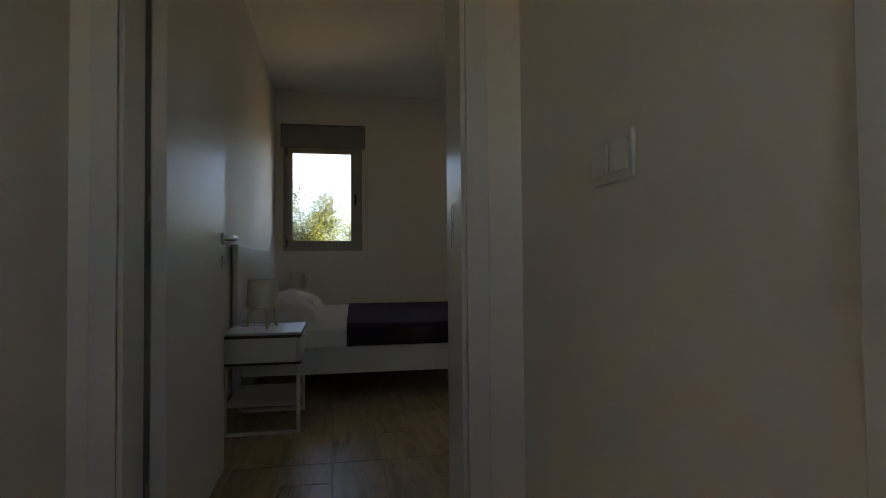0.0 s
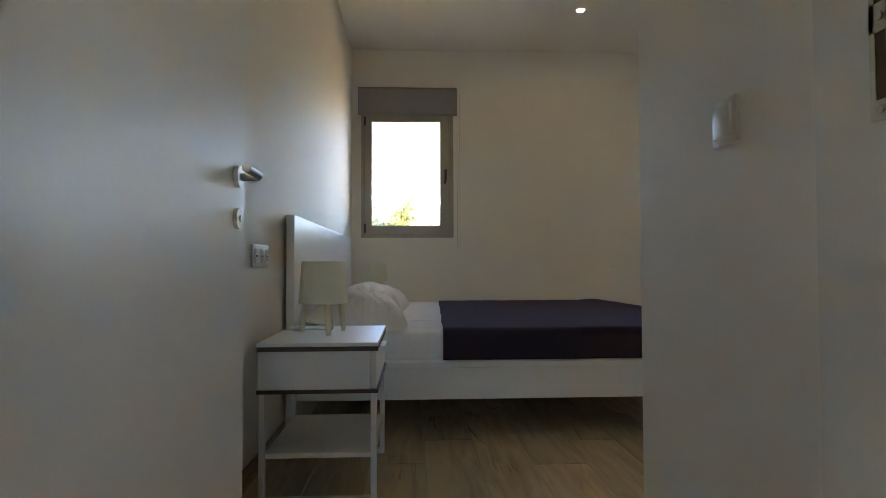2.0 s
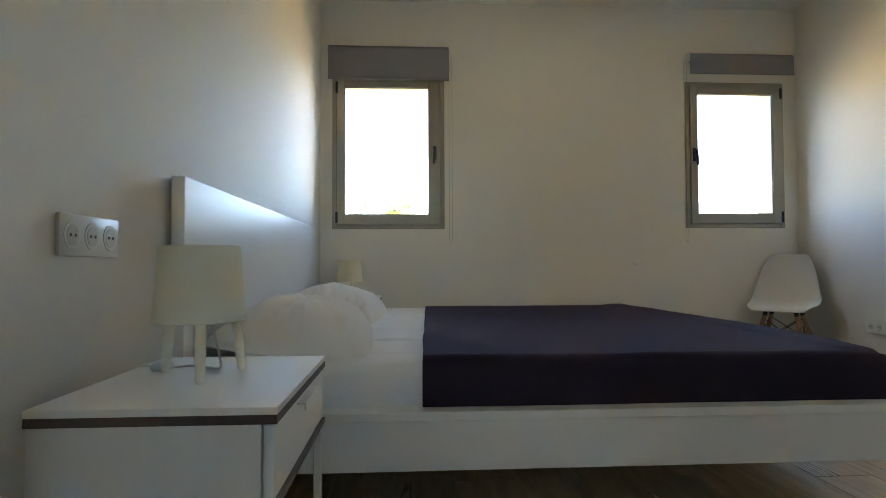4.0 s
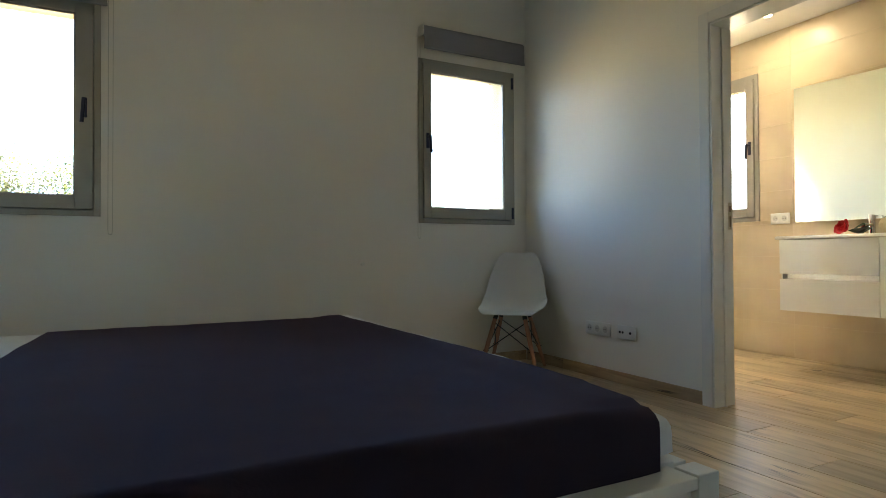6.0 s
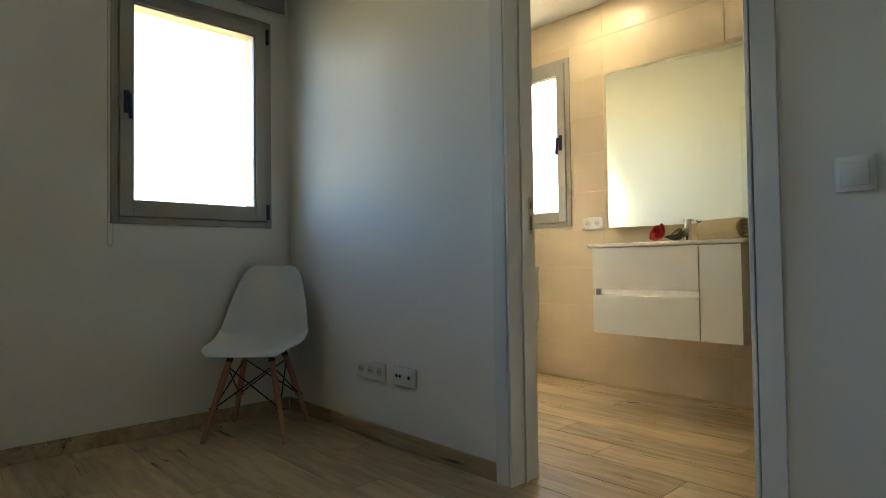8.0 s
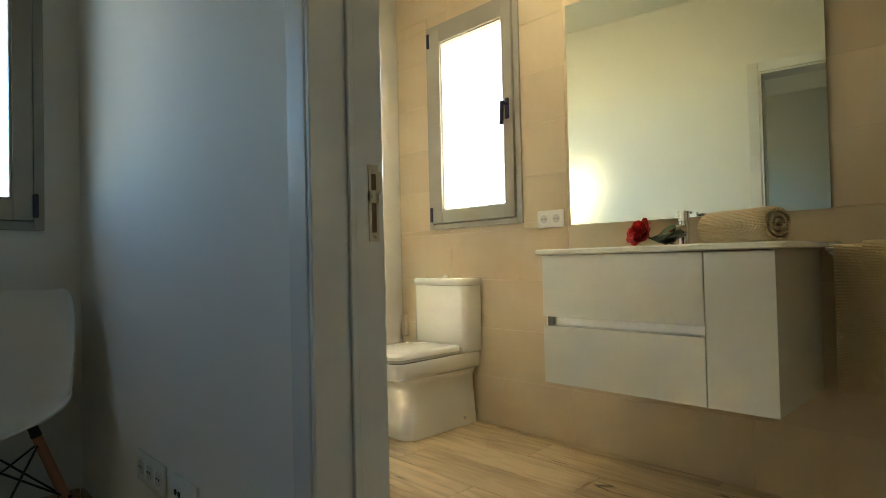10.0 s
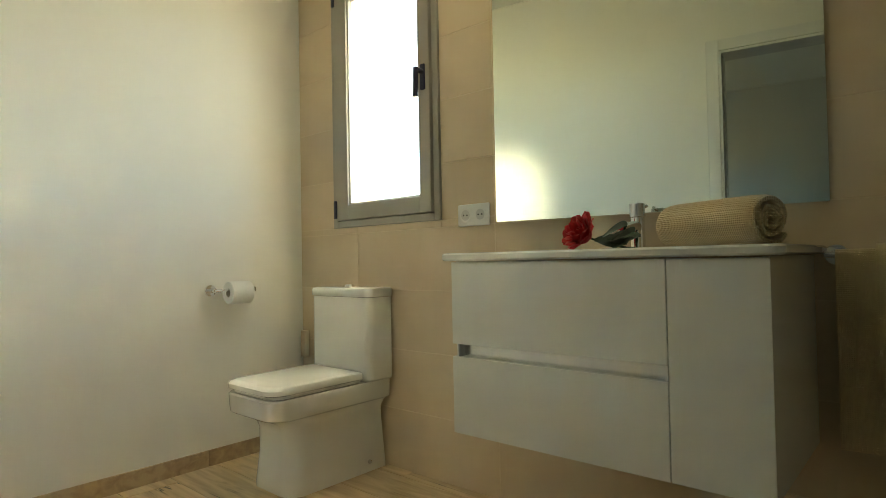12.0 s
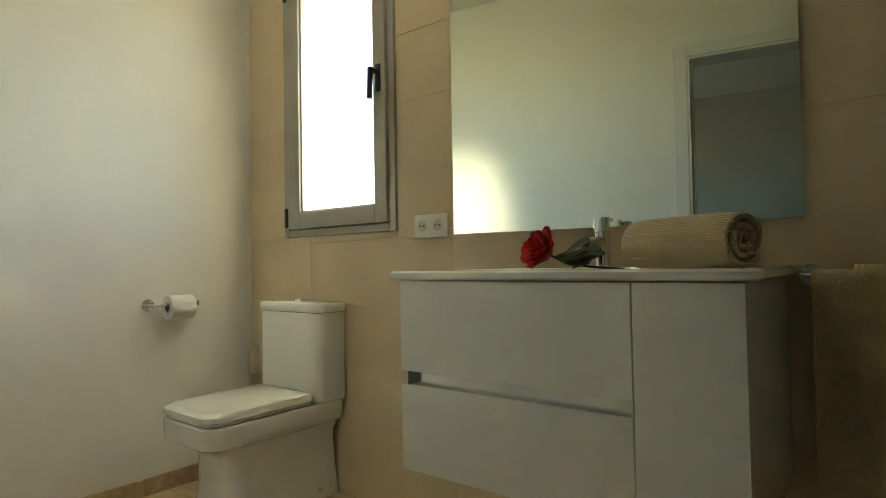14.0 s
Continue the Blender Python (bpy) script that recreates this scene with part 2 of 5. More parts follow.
PILLOW = material("white_pillowcase", (0.80, 0.79, 0.765), 0.9, vary=0.02, scale=3, bump=0.12, bump_scale=11, spec=0.2)
BLANKET = woven("plum_blanket", (0.034, 0.021, 0.033), (0.026, 0.016, 0.025), 240, 0.95, 0.2, 0.10)
BLANKET.node_tree.nodes["Principled BSDF"].inputs["Sheen Tint"].default_value = (0.50, 0.36, 0.66, 1)
SHELL = material("white_chair_shell", (0.72, 0.72, 0.70), 0.42, vary=0.01, bump=0.03, bump_scale=250)
BEECH = material("beech_legs", (0.46, 0.215, 0.125), 0.45, vary=0.12, scale=9, stretch=(6, 6, 0.8))
BLACK_METAL = material("black_wire", (0.02, 0.02, 0.02), 0.45, vary=0.05)
CERAMIC = material("white_ceramic", (0.80, 0.79, 0.74), 0.12, vary=0.01, coat=0.4, rough_vary=0.03)
GLOSS_WHITE = material("white_gloss_lacquer", (0.78, 0.775, 0.72), 0.22, vary=0.008, rough_vary=0.03)
CHANNEL = material("aluminium_channel", (0.72, 0.72, 0.70), 0.24, metal=0.95, vary=0.01, scale=20, rough_vary=0.01)
PAPER = material("toilet_paper", (0.82, 0.81, 0.78), 0.95, vary=0.02, bump=0.2, bump_scale=200)
CARD = material("grey_card", (0.35, 0.31, 0.25), 0.9)
TOWEL = terry("beige_towel", (0.70, 0.55, 0.35), (0.58, 0.45, 0.28))
PETAL = material("red_petal", (0.62, 0.012, 0.020), 0.55, vary=0.25, scale=25)
LEAF = material("rose_leaf", (0.022, 0.048, 0.016), 0.6, vary=0.2, scale=20)
MIRROR = material("mirror_silver", (0.77, 0.83, 0.75), 0.02, metal=1, vary=0.0, rough_vary=0.0)
PANE = glass_material("clear_glass", (0.94, 0.96, 0.96), 0.02)
FROSTED = frosted_material("obscured_glass", 0.62)
LENS = lit("lamp_lens", (1.0, 0.90, 0.70), 2.5)
FOLIAGE = material("olive_foliage", (0.045, 0.058, 0.013), 0.8, vary=0.3, scale=0.9, second=(0.03, 0.042, 0.010), spec=0.1)
FOLIAGE_DRY = material("dry_foliage", (0.058, 0.052, 0.016), 0.8, vary=0.3, scale=0.9, second=(0.034, 0.042, 0.012), spec=0.1)
BARK = material("bark", (0.06, 0.045, 0.032), 0.9, vary=0.2, scale=10, bump=0.5, bump_scale=30)
GROUND = material("dry_grass_ground", (0.34, 0.27, 0.16), 0.95, vary=0.2, scale=0.4, bump=0.4, bump_scale=6)


# ---- mesh helpers ----
def box(bm, x0, x1, y0, y1, z0, z1, bevel=0.0, seg=2):
    m = Matrix.LocRotScale(((x0 + x1) / 2, (y0 + y1) / 2, (z0 + z1) / 2), None, (abs(x1 - x0), abs(y1 - y0), abs(z1 - z0)))
    vs = bmesh.ops.create_cube(bm, size=1, matrix=m)["verts"]
    if bevel:
        es = list({ed for v in vs for ed in v.link_edges})
        bmesh.ops.bevel(bm, geom=es, offset=bevel, segments=seg, profile=0.5, affect="EDGES")
    return bm


def rod(bm, p, q, r0, r1=None, seg=12, caps=True):
    p, q = Vector(p), Vector(q)
    d = q - p
    m = Matrix.Translation((p + q) / 2) @ d.to_track_quat("Z", "Y").to_matrix().to_4x4()
    bmesh.ops.create_cone(bm, cap_ends=caps, segments=seg, radius1=r0, radius2=r0 if r1 is None else r1, depth=d.length, matrix=m)
    return bm


def tube(bm, points, r, seg=8):
    for p, q in zip(points, points[1:]):
        rod(bm, p, q, r, seg=seg)
    for p in points[1:-1]:
        bmesh.ops.create_icosphere(bm, subdivisions=1, radius=r, matrix=Matrix.Translation(p))
    return bm


def loft(bm, rings, cap=True):
    """Joins rings of points, each of the same number, into a skin."""
    rows = [[bm.verts.new(p) for p in ring] for ring in rings]
    n = len(rows[0])
    for a, b in zip(rows, rows[1:]):
        for i in range(n):
            bm.faces.new((a[i], a[(i + 1) % n], b[(i + 1) % n], b[i]))
    if cap:
        bm.faces.new(rows[0][::-1])
        bm.faces.new(rows[-1])
    return bm


def rounded(x0, x1, y0, y1, z, r, seg=6):
    """A rounded rectangle of points at the height z; r: one radius, or four (x1y1, x0y1, x0y0, x1y0)."""
    rs = r if isinstance(r, (list, tuple)) else (r,) * 4
    pts = []
    for k, (cx, cy, rr) in enumerate(((x1, y1, rs[0]), (x0, y1, rs[1]), (x0, y0, rs[2]), (x1, y0, rs[3]))):
        sx, sy = (1, 1) if k == 0 else (-1, 1) if k == 1 else (-1, -1) if k == 2 else (1, -1)
        for i in range(seg + 1):
            an = math.pi / 2 * (k + i / seg)
            pts.append((cx - sx * rr + rr * math.cos(an), cy - sy * rr + rr * math.sin(an), z))
    return pts


def thicken(bm, t):
    """Gives an open sheet a thickness, by a second skin along the normals and a rim."""
    bmesh.ops.recalc_face_normals(bm, faces=bm.faces)
    bm.normal_update()
    front, edges = bm.faces[:], [ed for ed in bm.edges if ed.is_boundary]
    twin = {v: bm.verts.new(v.co - v.normal * t) for v in bm.verts[:]}
    for f in front:
        bm.faces.new([twin[v] for v in reversed(f.verts)])
    for ed in edges:
        a, b = ed.verts
        bm.faces.new((a, b, twin[b], twin[a]))
    return bm


def finish(name, bm, mat, smooth=False):
    bmesh.ops.recalc_face_normals(bm, faces=bm.faces)
    me = bpy.data.meshes.new(name)
    bm.to_mesh(me)
    bm.free()
    me.materials.append(mat)
    if smooth:
        me.shade_smooth()
        me.set_sharp_from_angle(angle=radians(38))
    return me


def part(name, bm, mat, parent, label="", smooth=False):
    ob = new(name, finish(name, bm, mat, smooth))
    ob.parent = parent
    if label:
        ob["label"] = label
    return ob


def thing(name, label, category, m=Matrix(), group="", kind=""):
    ob = new(name)
    ob.empty_display_size = 0.1
    ob.matrix_world = m
    return tagged(ob, label, category, group, kind)


def structure(name, bm, mat, label, category, smooth=False):
    return tagged(new(name, finish(name, bm, mat, smooth)), label, category, kind="structure")


def B():
    return bmesh.new()


def slab(along, u0, u1, v0, v1, z0, z1, holes=()):
    """A wall along x or y from u0 to u1, through its thickness v0 to v1, with openings (u0, u1, z0, z1) cut through it."""
    us = sorted({u0, u1, *(h[0] for h in holes), *(h[1] for h in holes)})
    zs = sorted({z0, z1, *(h[2] for h in holes), *(h[3] for h in holes)})
    full = lambda i, j: 0 <= i < len(us) - 1 and 0 <= j < len(zs) - 1 and not any(
        h[0] <= (us[i] + us[i + 1]) / 2 <= h[1] and h[2] <= (zs[j] + zs[j + 1]) / 2 <= h[3] for h in holes)
    bm, seen = B(), {}

    def v(u, w, z):
        key = (u, w, z)
        if key not in seen:
            seen[key] = bm.verts.new((u, w, z) if along == "x" else (w, u, z))
        return seen[key]
    for i in range(len(us) - 1):
        for j in range(len(zs) - 1):
            if not full(i, j):
                continue
            a, b, c, d = us[i], us[i + 1], zs[j], zs[j + 1]
            for w in (v0, v1):
                bm.faces.new((v(a, w, c), v(b, w, c), v(b, w, d), v(a, w, d)))
            for (di, dj), (p, q) in (((-1, 0), ((a, c), (a, d))), ((1, 0), ((b, c), (b, d))), ((0, -1), ((a, c), (b, c))), ((0, 1), ((a, d), (b, d)))):
                if not full(i + di, j + dj):
                    bm.faces.new((v(p[0], v0, p[1]), v(q[0], v0, q[1]), v(q[0], v1, q[1]), v(p[0], v1, p[1])))
    return bm


# ---- large structure ----
EAST, WEST, SOUTH, BED_CEIL, BATH_CEIL = 4.02, 0.03, -4.18, 2.94, 2.70
W1, W2, W3 = (0.125, 1.03, 1.075, 2.31), (3.05, 3.90, 1.085, 2.31), (-0.745, -0.02, 1.125, 2.39)
structure("wall_north", slab("x", -0.17, 4.16, 0.0, 0.30, -0.1, 3.1, [W1, W2]), PAINT, "warm white painted wall with two small windows", "wall")
structure("wall_west", slab("y", -5.30, 0.0, -0.17, WEST, -0.1, 3.1), PAINT, "warm white painted wall behind the headboard", "wall")
structure("wall_east", slab("y", SOUTH, 0.0, EAST, 4.16, -0.1, 3.1, [(-2.62, -1.73, -0.1, 2.11)]), PAINT, "white satin painted wall with a bathroom doorway", "wall")
structure("wall_south", slab("x", 1.24, 4.16, -4.34, SOUTH, -0.1, 3.1), PAINT, "warm white painted wall of the bedroom", "wall")
structure("wall_entry", slab("y", -5.12, -4.34, 1.24, 1.40, -0.1, 3.1), PAINT, "white painted wall beside the entrance passage", "wall")
structure("wall_entrance", slab("x", WEST, 1.40, -5.30, -5.12, -0.1, 3.1, [(0.165, 1.06, -0.1, 2.05)]), PAINT, "white painted wall around the bedroom doorway", "wall")
structure("wall_hall_west", slab("y", -8.0, -5.30, -0.15, 0.045, -0.1, 2.9), PAINT, "cream painted wall of the dark hallway", "wall")
structure("wall_hall_east", slab("y", -8.0, -5.30, 1.23, 1.40, -0.1, 2.9, [(-7.30, -6.46, -0.1, 2.05)]), PAINT, "cream painted wall of the dark hallway", "wall")
structure("wall_hall_south", slab("x", -0.15, 1.40, -8.16, -8.0, -0.1, 2.9, [(0.33, 1.03, 1.0, 1.95)]), PAINT, "cream painted end wall of the hallway", "wall")
structure("wall_bath_north", slab("x", 4.16, 6.22, 0.28, 0.56, -0.1, 2.9), PAINT, "white painted bathroom wall beside the toilet", "wall")
structure("wall_bath_return", slab("y", 0.30, 0.56, 4.02, 4.16, -0.1, 3.1), RENDER_COAT, "beige rendered return of the outer wall", "wall")
structure("wall_bath_east", slab("y", -3.80, 0.28, 5.9225, 6.22, -0.1, 2.9, [W3]), TILE_GROUT, "bathroom wall clad in sand-coloured tiles", "wall")
structure("wall_bath_south", slab("x", 4.16, 6.22, -3.96, -3.80, -0.1, 2.9), PAINT, "white painted bathroom wall", "wall")
structure("ceiling_bedroom", box(B(), WEST, EAST, SOUTH, 0, BED_CEIL, BED_CEIL + 0.1), CEILING_PAINT, "white painted bedroom ceiling", "ceiling")
structure("ceiling_entry", box(B(), WEST, 1.24, -5.12, SOUTH, BED_CEIL, BED_CEIL + 0.1), CEILING_PAINT, "white painted ceiling of the passage", "ceiling")
structure("ceiling_hall", box(B(), 0.045, 1.23, -8.0, -5.30, 2.6, 2.7), CEILING_PAINT, "white painted hallway ceiling", "ceiling")
structure("ceiling_bathroom", box(B(), 4.16, 5.93, -3.80, 0.28, BATH_CEIL, BATH_CEIL + 0.1), CEILING_PAINT, "white painted bathroom ceiling", "ceiling")
structure("roof", box(B(), -0.3, 6.35, -8.2, 0.62, 3.1, 3.3), RENDER_COAT, "flat rendered roof", "roof")
floor = structure("floor", box(B(), -0.17, 6.22, -8.16, 0.56, -0.12, -0.002), GROUT, "wood-look porcelain plank floor with pale joints", "floor")
ground_bm = B()
bmesh.ops.create_grid(ground_bm, x_segments=40, y_segments=40, size=400)
structure("ground", ground_bm, GROUND, "dry grassy ground outside the house", "ground").location = (0, 0, -0.5)


def window(name, m, width, height, glass, handle_right, label, frosted=False):
    """A tilt-and-turn window in local axes: x across, z up, -y into the room; glass: (left, right, bottom, top) margins."""
    w = thing(name, label, "window", m, kind="structure")
    l, r, b, t = glass
    fw = 0.034
    bm = B()
    for x0, x1, z0, z1 in ((0, fw, 0, height), (width - fw, width, 0, height), (fw, width - fw, 0, fw), (fw, width - fw, height - fw, height)):
        box(bm, x0, x1, -0.010, 0.055, z0, z1, 0.002, 1)
    k = fw + 0.014
    for x0, x1, z0, z1 in ((fw - 0.002, k, fw - 0.002, height - fw + 0.002), (width - k, width - fw + 0.002, fw - 0.002, height - fw + 0.002), (k, width - k, fw - 0.002, k), (k, width - k, height - k, height - fw + 0.002)):
        box(bm, x0, x1, 0.046, 0.054, z0, z1)
    part("window_frame", bm, ALU, w)
    bm = B()
    s = fw + 0.003
    for x0, x1, z0, z1 in ((s, l, s, height - s), (width - r, width - s, s, height - s), (l, width - r, s, b), (l, width - r, height - t, height - s)):
        box(bm, x0, x1, -0.024, 0.045, z0, z1, 0.003, 2)
    for x0, x1, z0, z1 in ((l, l + 0.008, b, height - t), (width - r - 0.008, width - r, b, height - t), (l, width - r, b, b + 0.008), (l, width - r, height - t - 0.008, height - t)):
        box(bm, x0, x1, -0.012, 0.03, z0, z1, 0.001, 1)
    sash = part("sash", bm, ALU, w)
    if frosted:
        bm = B()
        bm.faces.new([bm.verts.new(p) for p in ((l, 0.012, b), (width - r, 0.012, b), (width - r, 0.012, height - t), (l, 0.012, height - t))])
        part("pane", bm, FROSTED, sash, "obscured glass pane")
    else:
        part("pane", box(B(), l, width - r, 0.006, 0.012, b, height - t), PANE, sash).visible_shadow = False
    hx = width - (r + fw) / 2 if handle_right else (l + fw) / 2
    hz = height * 0.50
    bm = B()
    box(bm, hx - 0.014, hx + 0.014, -0.036, -0.024, hz - 0.06, hz + 0.055, 0.006, 2)
    handle = part("handle", bm, DARK_HANDLE, sash, "dark blue window handle", True)
    bm = B()
    rod(bm, (hx, -0.034, hz + 0.02), (hx, -0.07, hz + 0.02), 0.011)
    side = -1 if handle_right else 1
    loft(bm, [rounded(hx - 0.010 + side * k * 0.010, hx + 0.010 + side * k * 0.010, -0.082 + 0.004 * k, -0.062 + 0.004 * k, hz + 0.03 - 0.125 * k, 0.006, 3) for k in (0, 0.2, 0.5, 0.8, 1)])
    part("lever", bm, DARK_HANDLE, handle, "", True)
    x = fw if handle_right else width - fw
    for z in (s + 0.01, height - s - 0.10):
        bm = B()
        box(bm, x - 0.006, x + 0.012, -0.034, -0.010, z, z + 0.09, 0.003, 1)
        part("hinge", bm, DARK_HANDLE, w)
    return w


window("window_1", pose(W1[0], 0, W1[2]), W1[1] - W1[0], W1[3] - W1[2], (0.097, 0.125, 0.112, 0.085), True, "small taupe aluminium window, closed, over the bed")
window("window_2", pose(W2[0], 0, W2[2]), W2[1] - W2[0], W2[3] - W2[2], (0.097, 0.100, 0.115, 0.097), False, "small taupe aluminium window, closed, above a white chair")
window("window_3", pose(5.918, W3[1], W3[2], 0, 0, -90), W3[1] - W3[0], W3[3] - W3[2], (0.130, 0.105, 0.112, 0.120), True, "taupe aluminium bathroom window, closed, in tiled wall", True)
# unseen window, added behind the start of the walk to light the hall
window("hall_fill_window", pose(1.03, -8.0, 1.0, 0, 0, 180), 0.70, 0.95, (0.097, 0.10, 0.112, 0.10), True, "unseen aluminium window added to light the hallway", True)


def reveal(name, m, width, height, depth):
    """The rendered lining of an opening outside the window."""
    bm = B()
    for x0, x1, z0, z1 in ((-0.0, 0.012, 0, height), (width - 0.012, width, 0, height), (0.012, width - 0.012, height - 0.012, height), (0.012, width - 0.012, 0, 0.012)):
        box(bm, x0, x1, 0.057, depth, z0, z1)
    ob = structure(name, bm, RENDER_COAT, "rough beige rendered window reveal", "reveal")
    ob.matrix_world = m


reveal("reveal_1", pose(W1[0], 0, W1[2]), W1[1] - W1[0], W1[3] - W1[2], 0.31)
reveal("reveal_2", pose(W2[0], 0, W2[2]), W2[1] - W2[0], W2[3] - W2[2], 0.31)
reveal("reveal_3", pose(5.918, W3[1], W3[2], 0, 0, -90), W3[1] - W3[0], W3[3] - W3[2], 0.31)


def casing(name, m, width, height, depth, label):
    """Door lining and architraves, local x across the opening, y through the wall from 0 to depth."""
    bm = B()
    c, p = 0.068, 0.014
    for y0, y1 in ((-p, -0.001), (depth + 0.001, depth + p)):
        box(bm, -c, -0.004, y0, y1, 0, height + c, 0.003, 2)
        box(bm, width + 0.004, width + c, y0, y1, 0, height + c, 0.003, 2)
        box(bm, -0.004, width + 0.004, y0, y1, height + 0.004, height + c, 0.003, 2)
    box(bm, 0.0, 0.012, -p, depth + p, 0, height, 0.002, 1)
    box(bm, width - 0.012, width, -p, depth + p, 0, height, 0.002, 1)
    box(bm, 0.012, width - 0.012, -p, depth + p, height - 0.012, height, 0.002, 1)
    ob = structure(name, bm, TRIM_WHITE, label, "door casing")
    ob.matrix_world = m
    return ob


casing("trim_entrance", pose(0.165, -5.30, 0), 0.895, 2.05, 0.18, "white lacquered door casing with flat architraves")
casing("trim_bathroom", pose(EAST, -1.73, 0, 0, 0, -90), 0.89, 2.11, 0.14, "white lacquered bathroom door casing")
casing("trim_hall", pose(1.23, -6.46, 0, 0, 0, -90), 0.84, 2.05, 0.17, "white lacquered casing of a hallway door")
# dark strip: shade of the rebate gap put into colour, with its seal
structure("door_stop", box(B(), 0.1772, 0.1795, -5.150, -5.107, 0, 2.035), GAP_SEAL_DARK, "dark strip for the shaded rebate gap and its seal", "seal")
structure("door_stop_bath", box(B(), 4.085, 4.10, -1.752, -1.742, 0, 2.095, 0.002, 1), TRIM_WHITE, "white stop strip of the door lining", "seal")


def door(name, m, width, height, label, handle=True):
    """A leaf in local axes: hinge at x 0, leaf along x, thickness 0..0.04 along y."""
    d = thing(name, label, "door", m, kind="structure")
    part("leaf", box(B(), 0.002, width, 0, 0.042, 0.008, height, 0.002, 1), LACQUER, d)
    for z in (0.25, 1.07, height - 0.25):
        bm = B()
        rod(bm, (-0.004, 0.046, z - 0.04), (-0.004, 0.046, z + 0.04), 0.006)
        box(bm, -0.030, -0.004, 0.0425, 0.0445, z - 0.04, z + 0.04)
        part("hinge", bm, BRASS_STEEL, d, "", True)
    if handle:
        for s, y in ((-1, 0.0), (1, 0.042)):
            bm = B()
            hx, hz = width - 0.065, 1.02
            rod(bm, (hx, y, hz), (hx, y + s * 0.012, hz), 0.026, seg=24)
            rod(bm, (hx, y + s * 0.012, hz), (hx, y + s * 0.055, hz), 0.010)
            tube(bm, [(hx, y + s * 0.05, hz), (hx - 0.03, y + s * 0.062, hz), (hx - 0.13, y + s * 0.062, hz)], 0.0105, 12)
            part("door_handle", bm, STEEL, d, "brushed steel lever handle", True)
            bm = B()
            rod(bm, (hx, y, hz - 0.10), (hx, y + s * 0.010, hz - 0.10), 0.025, seg=24)
            rod(bm, (hx, y, hz - 0.10), (hx, y + s * 0.014, hz - 0.10), 0.008, seg=12)
            part("escutcheon", bm, STEEL, d, "", True)
    bm = B()
    box(bm, width - 0.001, width + 0.002, 0.010, 0.032, 0.93, 1.12)
    part("lock_plate", bm, BRASS_STEEL, d)
    return d


# entrance leaf stands open, square to its wall
door("door_1", Matrix.LocRotScale((0.222, -5.105, 0), Euler((0, 0, radians(90))), None), 0.90, 2.03, "plain white lacquered door, open against the wall")
door("door_2", pose(4.17, -2.66, 0, 0, 0, -3), 0.86, 2.09, "plain white lacquered bathroom door, standing open")
door("door_3", pose(1.30, -7.288, 0, 0, 0, 90), 0.81, 2.03, "plain white lacquered hallway door, closed", False)


def strike(name, m):
    s = thing(name, "pale steel strike plate let into the door lining", "strike plate", m)
    bm = B()
    for z0, z1 in ((-0.090, -0.0725), (-0.014, 0.011), (0.0435, 0.061)):
        box(bm, -0.012, 0.012, -0.002, 0.001, z0, z1)
    for x0, x1 in ((-0.012, -0.006), (0.006, 0.012)):
        box(bm, x0, x1, -0.002, 0.001, -0.0725, 0.0435)
    box(bm, 0.012, 0.020, -0.002, 0.001, 0.006, 0.049)
    part("plate", bm, BRASS_STEEL, s)
    bm = B()
    box(bm, -0.006, 0.006, -0.0012, 0.0, -0.0725, -0.014)
    box(bm, -0.006, 0.006, -0.0012, 0.0, 0.011, 0.0435)
    part("recess", bm, RECESS, s, "dark wooden recess")
    for z in (-0.081, -0.001, 0.052):
        bm = B()
        rod(bm, (0, -0.0035, z), (0, 0, z), 0.004, seg=10)
        part("screw", bm, STEEL, s)
    return s


strike("strike_plate", pose(4.146, -1.744, 1.065))
strike("strike_plate", pose(1.046, -5.195, 1.02, 0, 0, -90))


# ---- bedroom ----
def switch(m, gangs, kind, label):
    """Wall plates side by side; local x across, -y into the room."""
    s = thing("light_switch" if kind == "switch" else "power_socket", label, "switch" if kind == "switch" else "socket", m)
    w = 0.086 + 0.076 * (gangs - 1)
    part("plate", box(B(), -w / 2, w / 2, -0.011, 0, -0.045, 0.045, 0.005, 2), PLASTIC, s, "", True)
    for i in range(gangs):
        cx = -w / 2 + 0.043 + 0.076 * i
        if kind == "switch":
            bm = box(B(), cx - 0.030, cx + 0.030, -0.0165, -0.010, -0.030, 0.030, 0.002, 2)
            part("rocker", bm, PLASTIC, s, "", True)
        else:
            bm = B()
            rod(bm, (cx, -0.0125, 0), (cx, -0.010, 0), 0.030, seg=24)
            face = part("socket_face", bm, PLASTIC, s, "", True)
            # flat disc; the shade inside the well is put into its darker plastic
            bm = B()
            rod(bm, (cx, -0.0132, 0), (cx, -0.0122, 0), 0.022, seg=24)
            part("well", bm, PLASTIC_SHADED, face)
            bm = B()
            for dx in (-0.009, 0.009):
                rod(bm, (cx + dx, -0.0142, 0), (cx + dx, -0.013, 0), 0.0035, seg=10)
            part("pin_hole", bm, HOLE, face)
    return s


switch(pose(EAST, -0.83, 0.337, 0, 0, -90), 3, "socket", "white triple power socket low on the wall")
s2 = thing("aerial_socket", "white aerial and data outlet low on the wall", "socket", pose(EAST, -1.095, 0.337, 0, 0, -90))
part("plate", box(B(), -0.081, 0.081, -0.011, 0, -0.045, 0.045, 0.005, 2), PLASTIC, s2, "", True)
for dx, r in ((-0.055, 0.008), (-0.030, 0.008), (0.035, 0.009)):
    bm = B()
    rod(bm, (dx, -0.013, 0), (dx, -0.010, 0), r, seg=14)
    part("jack", bm, HOLE, s2)
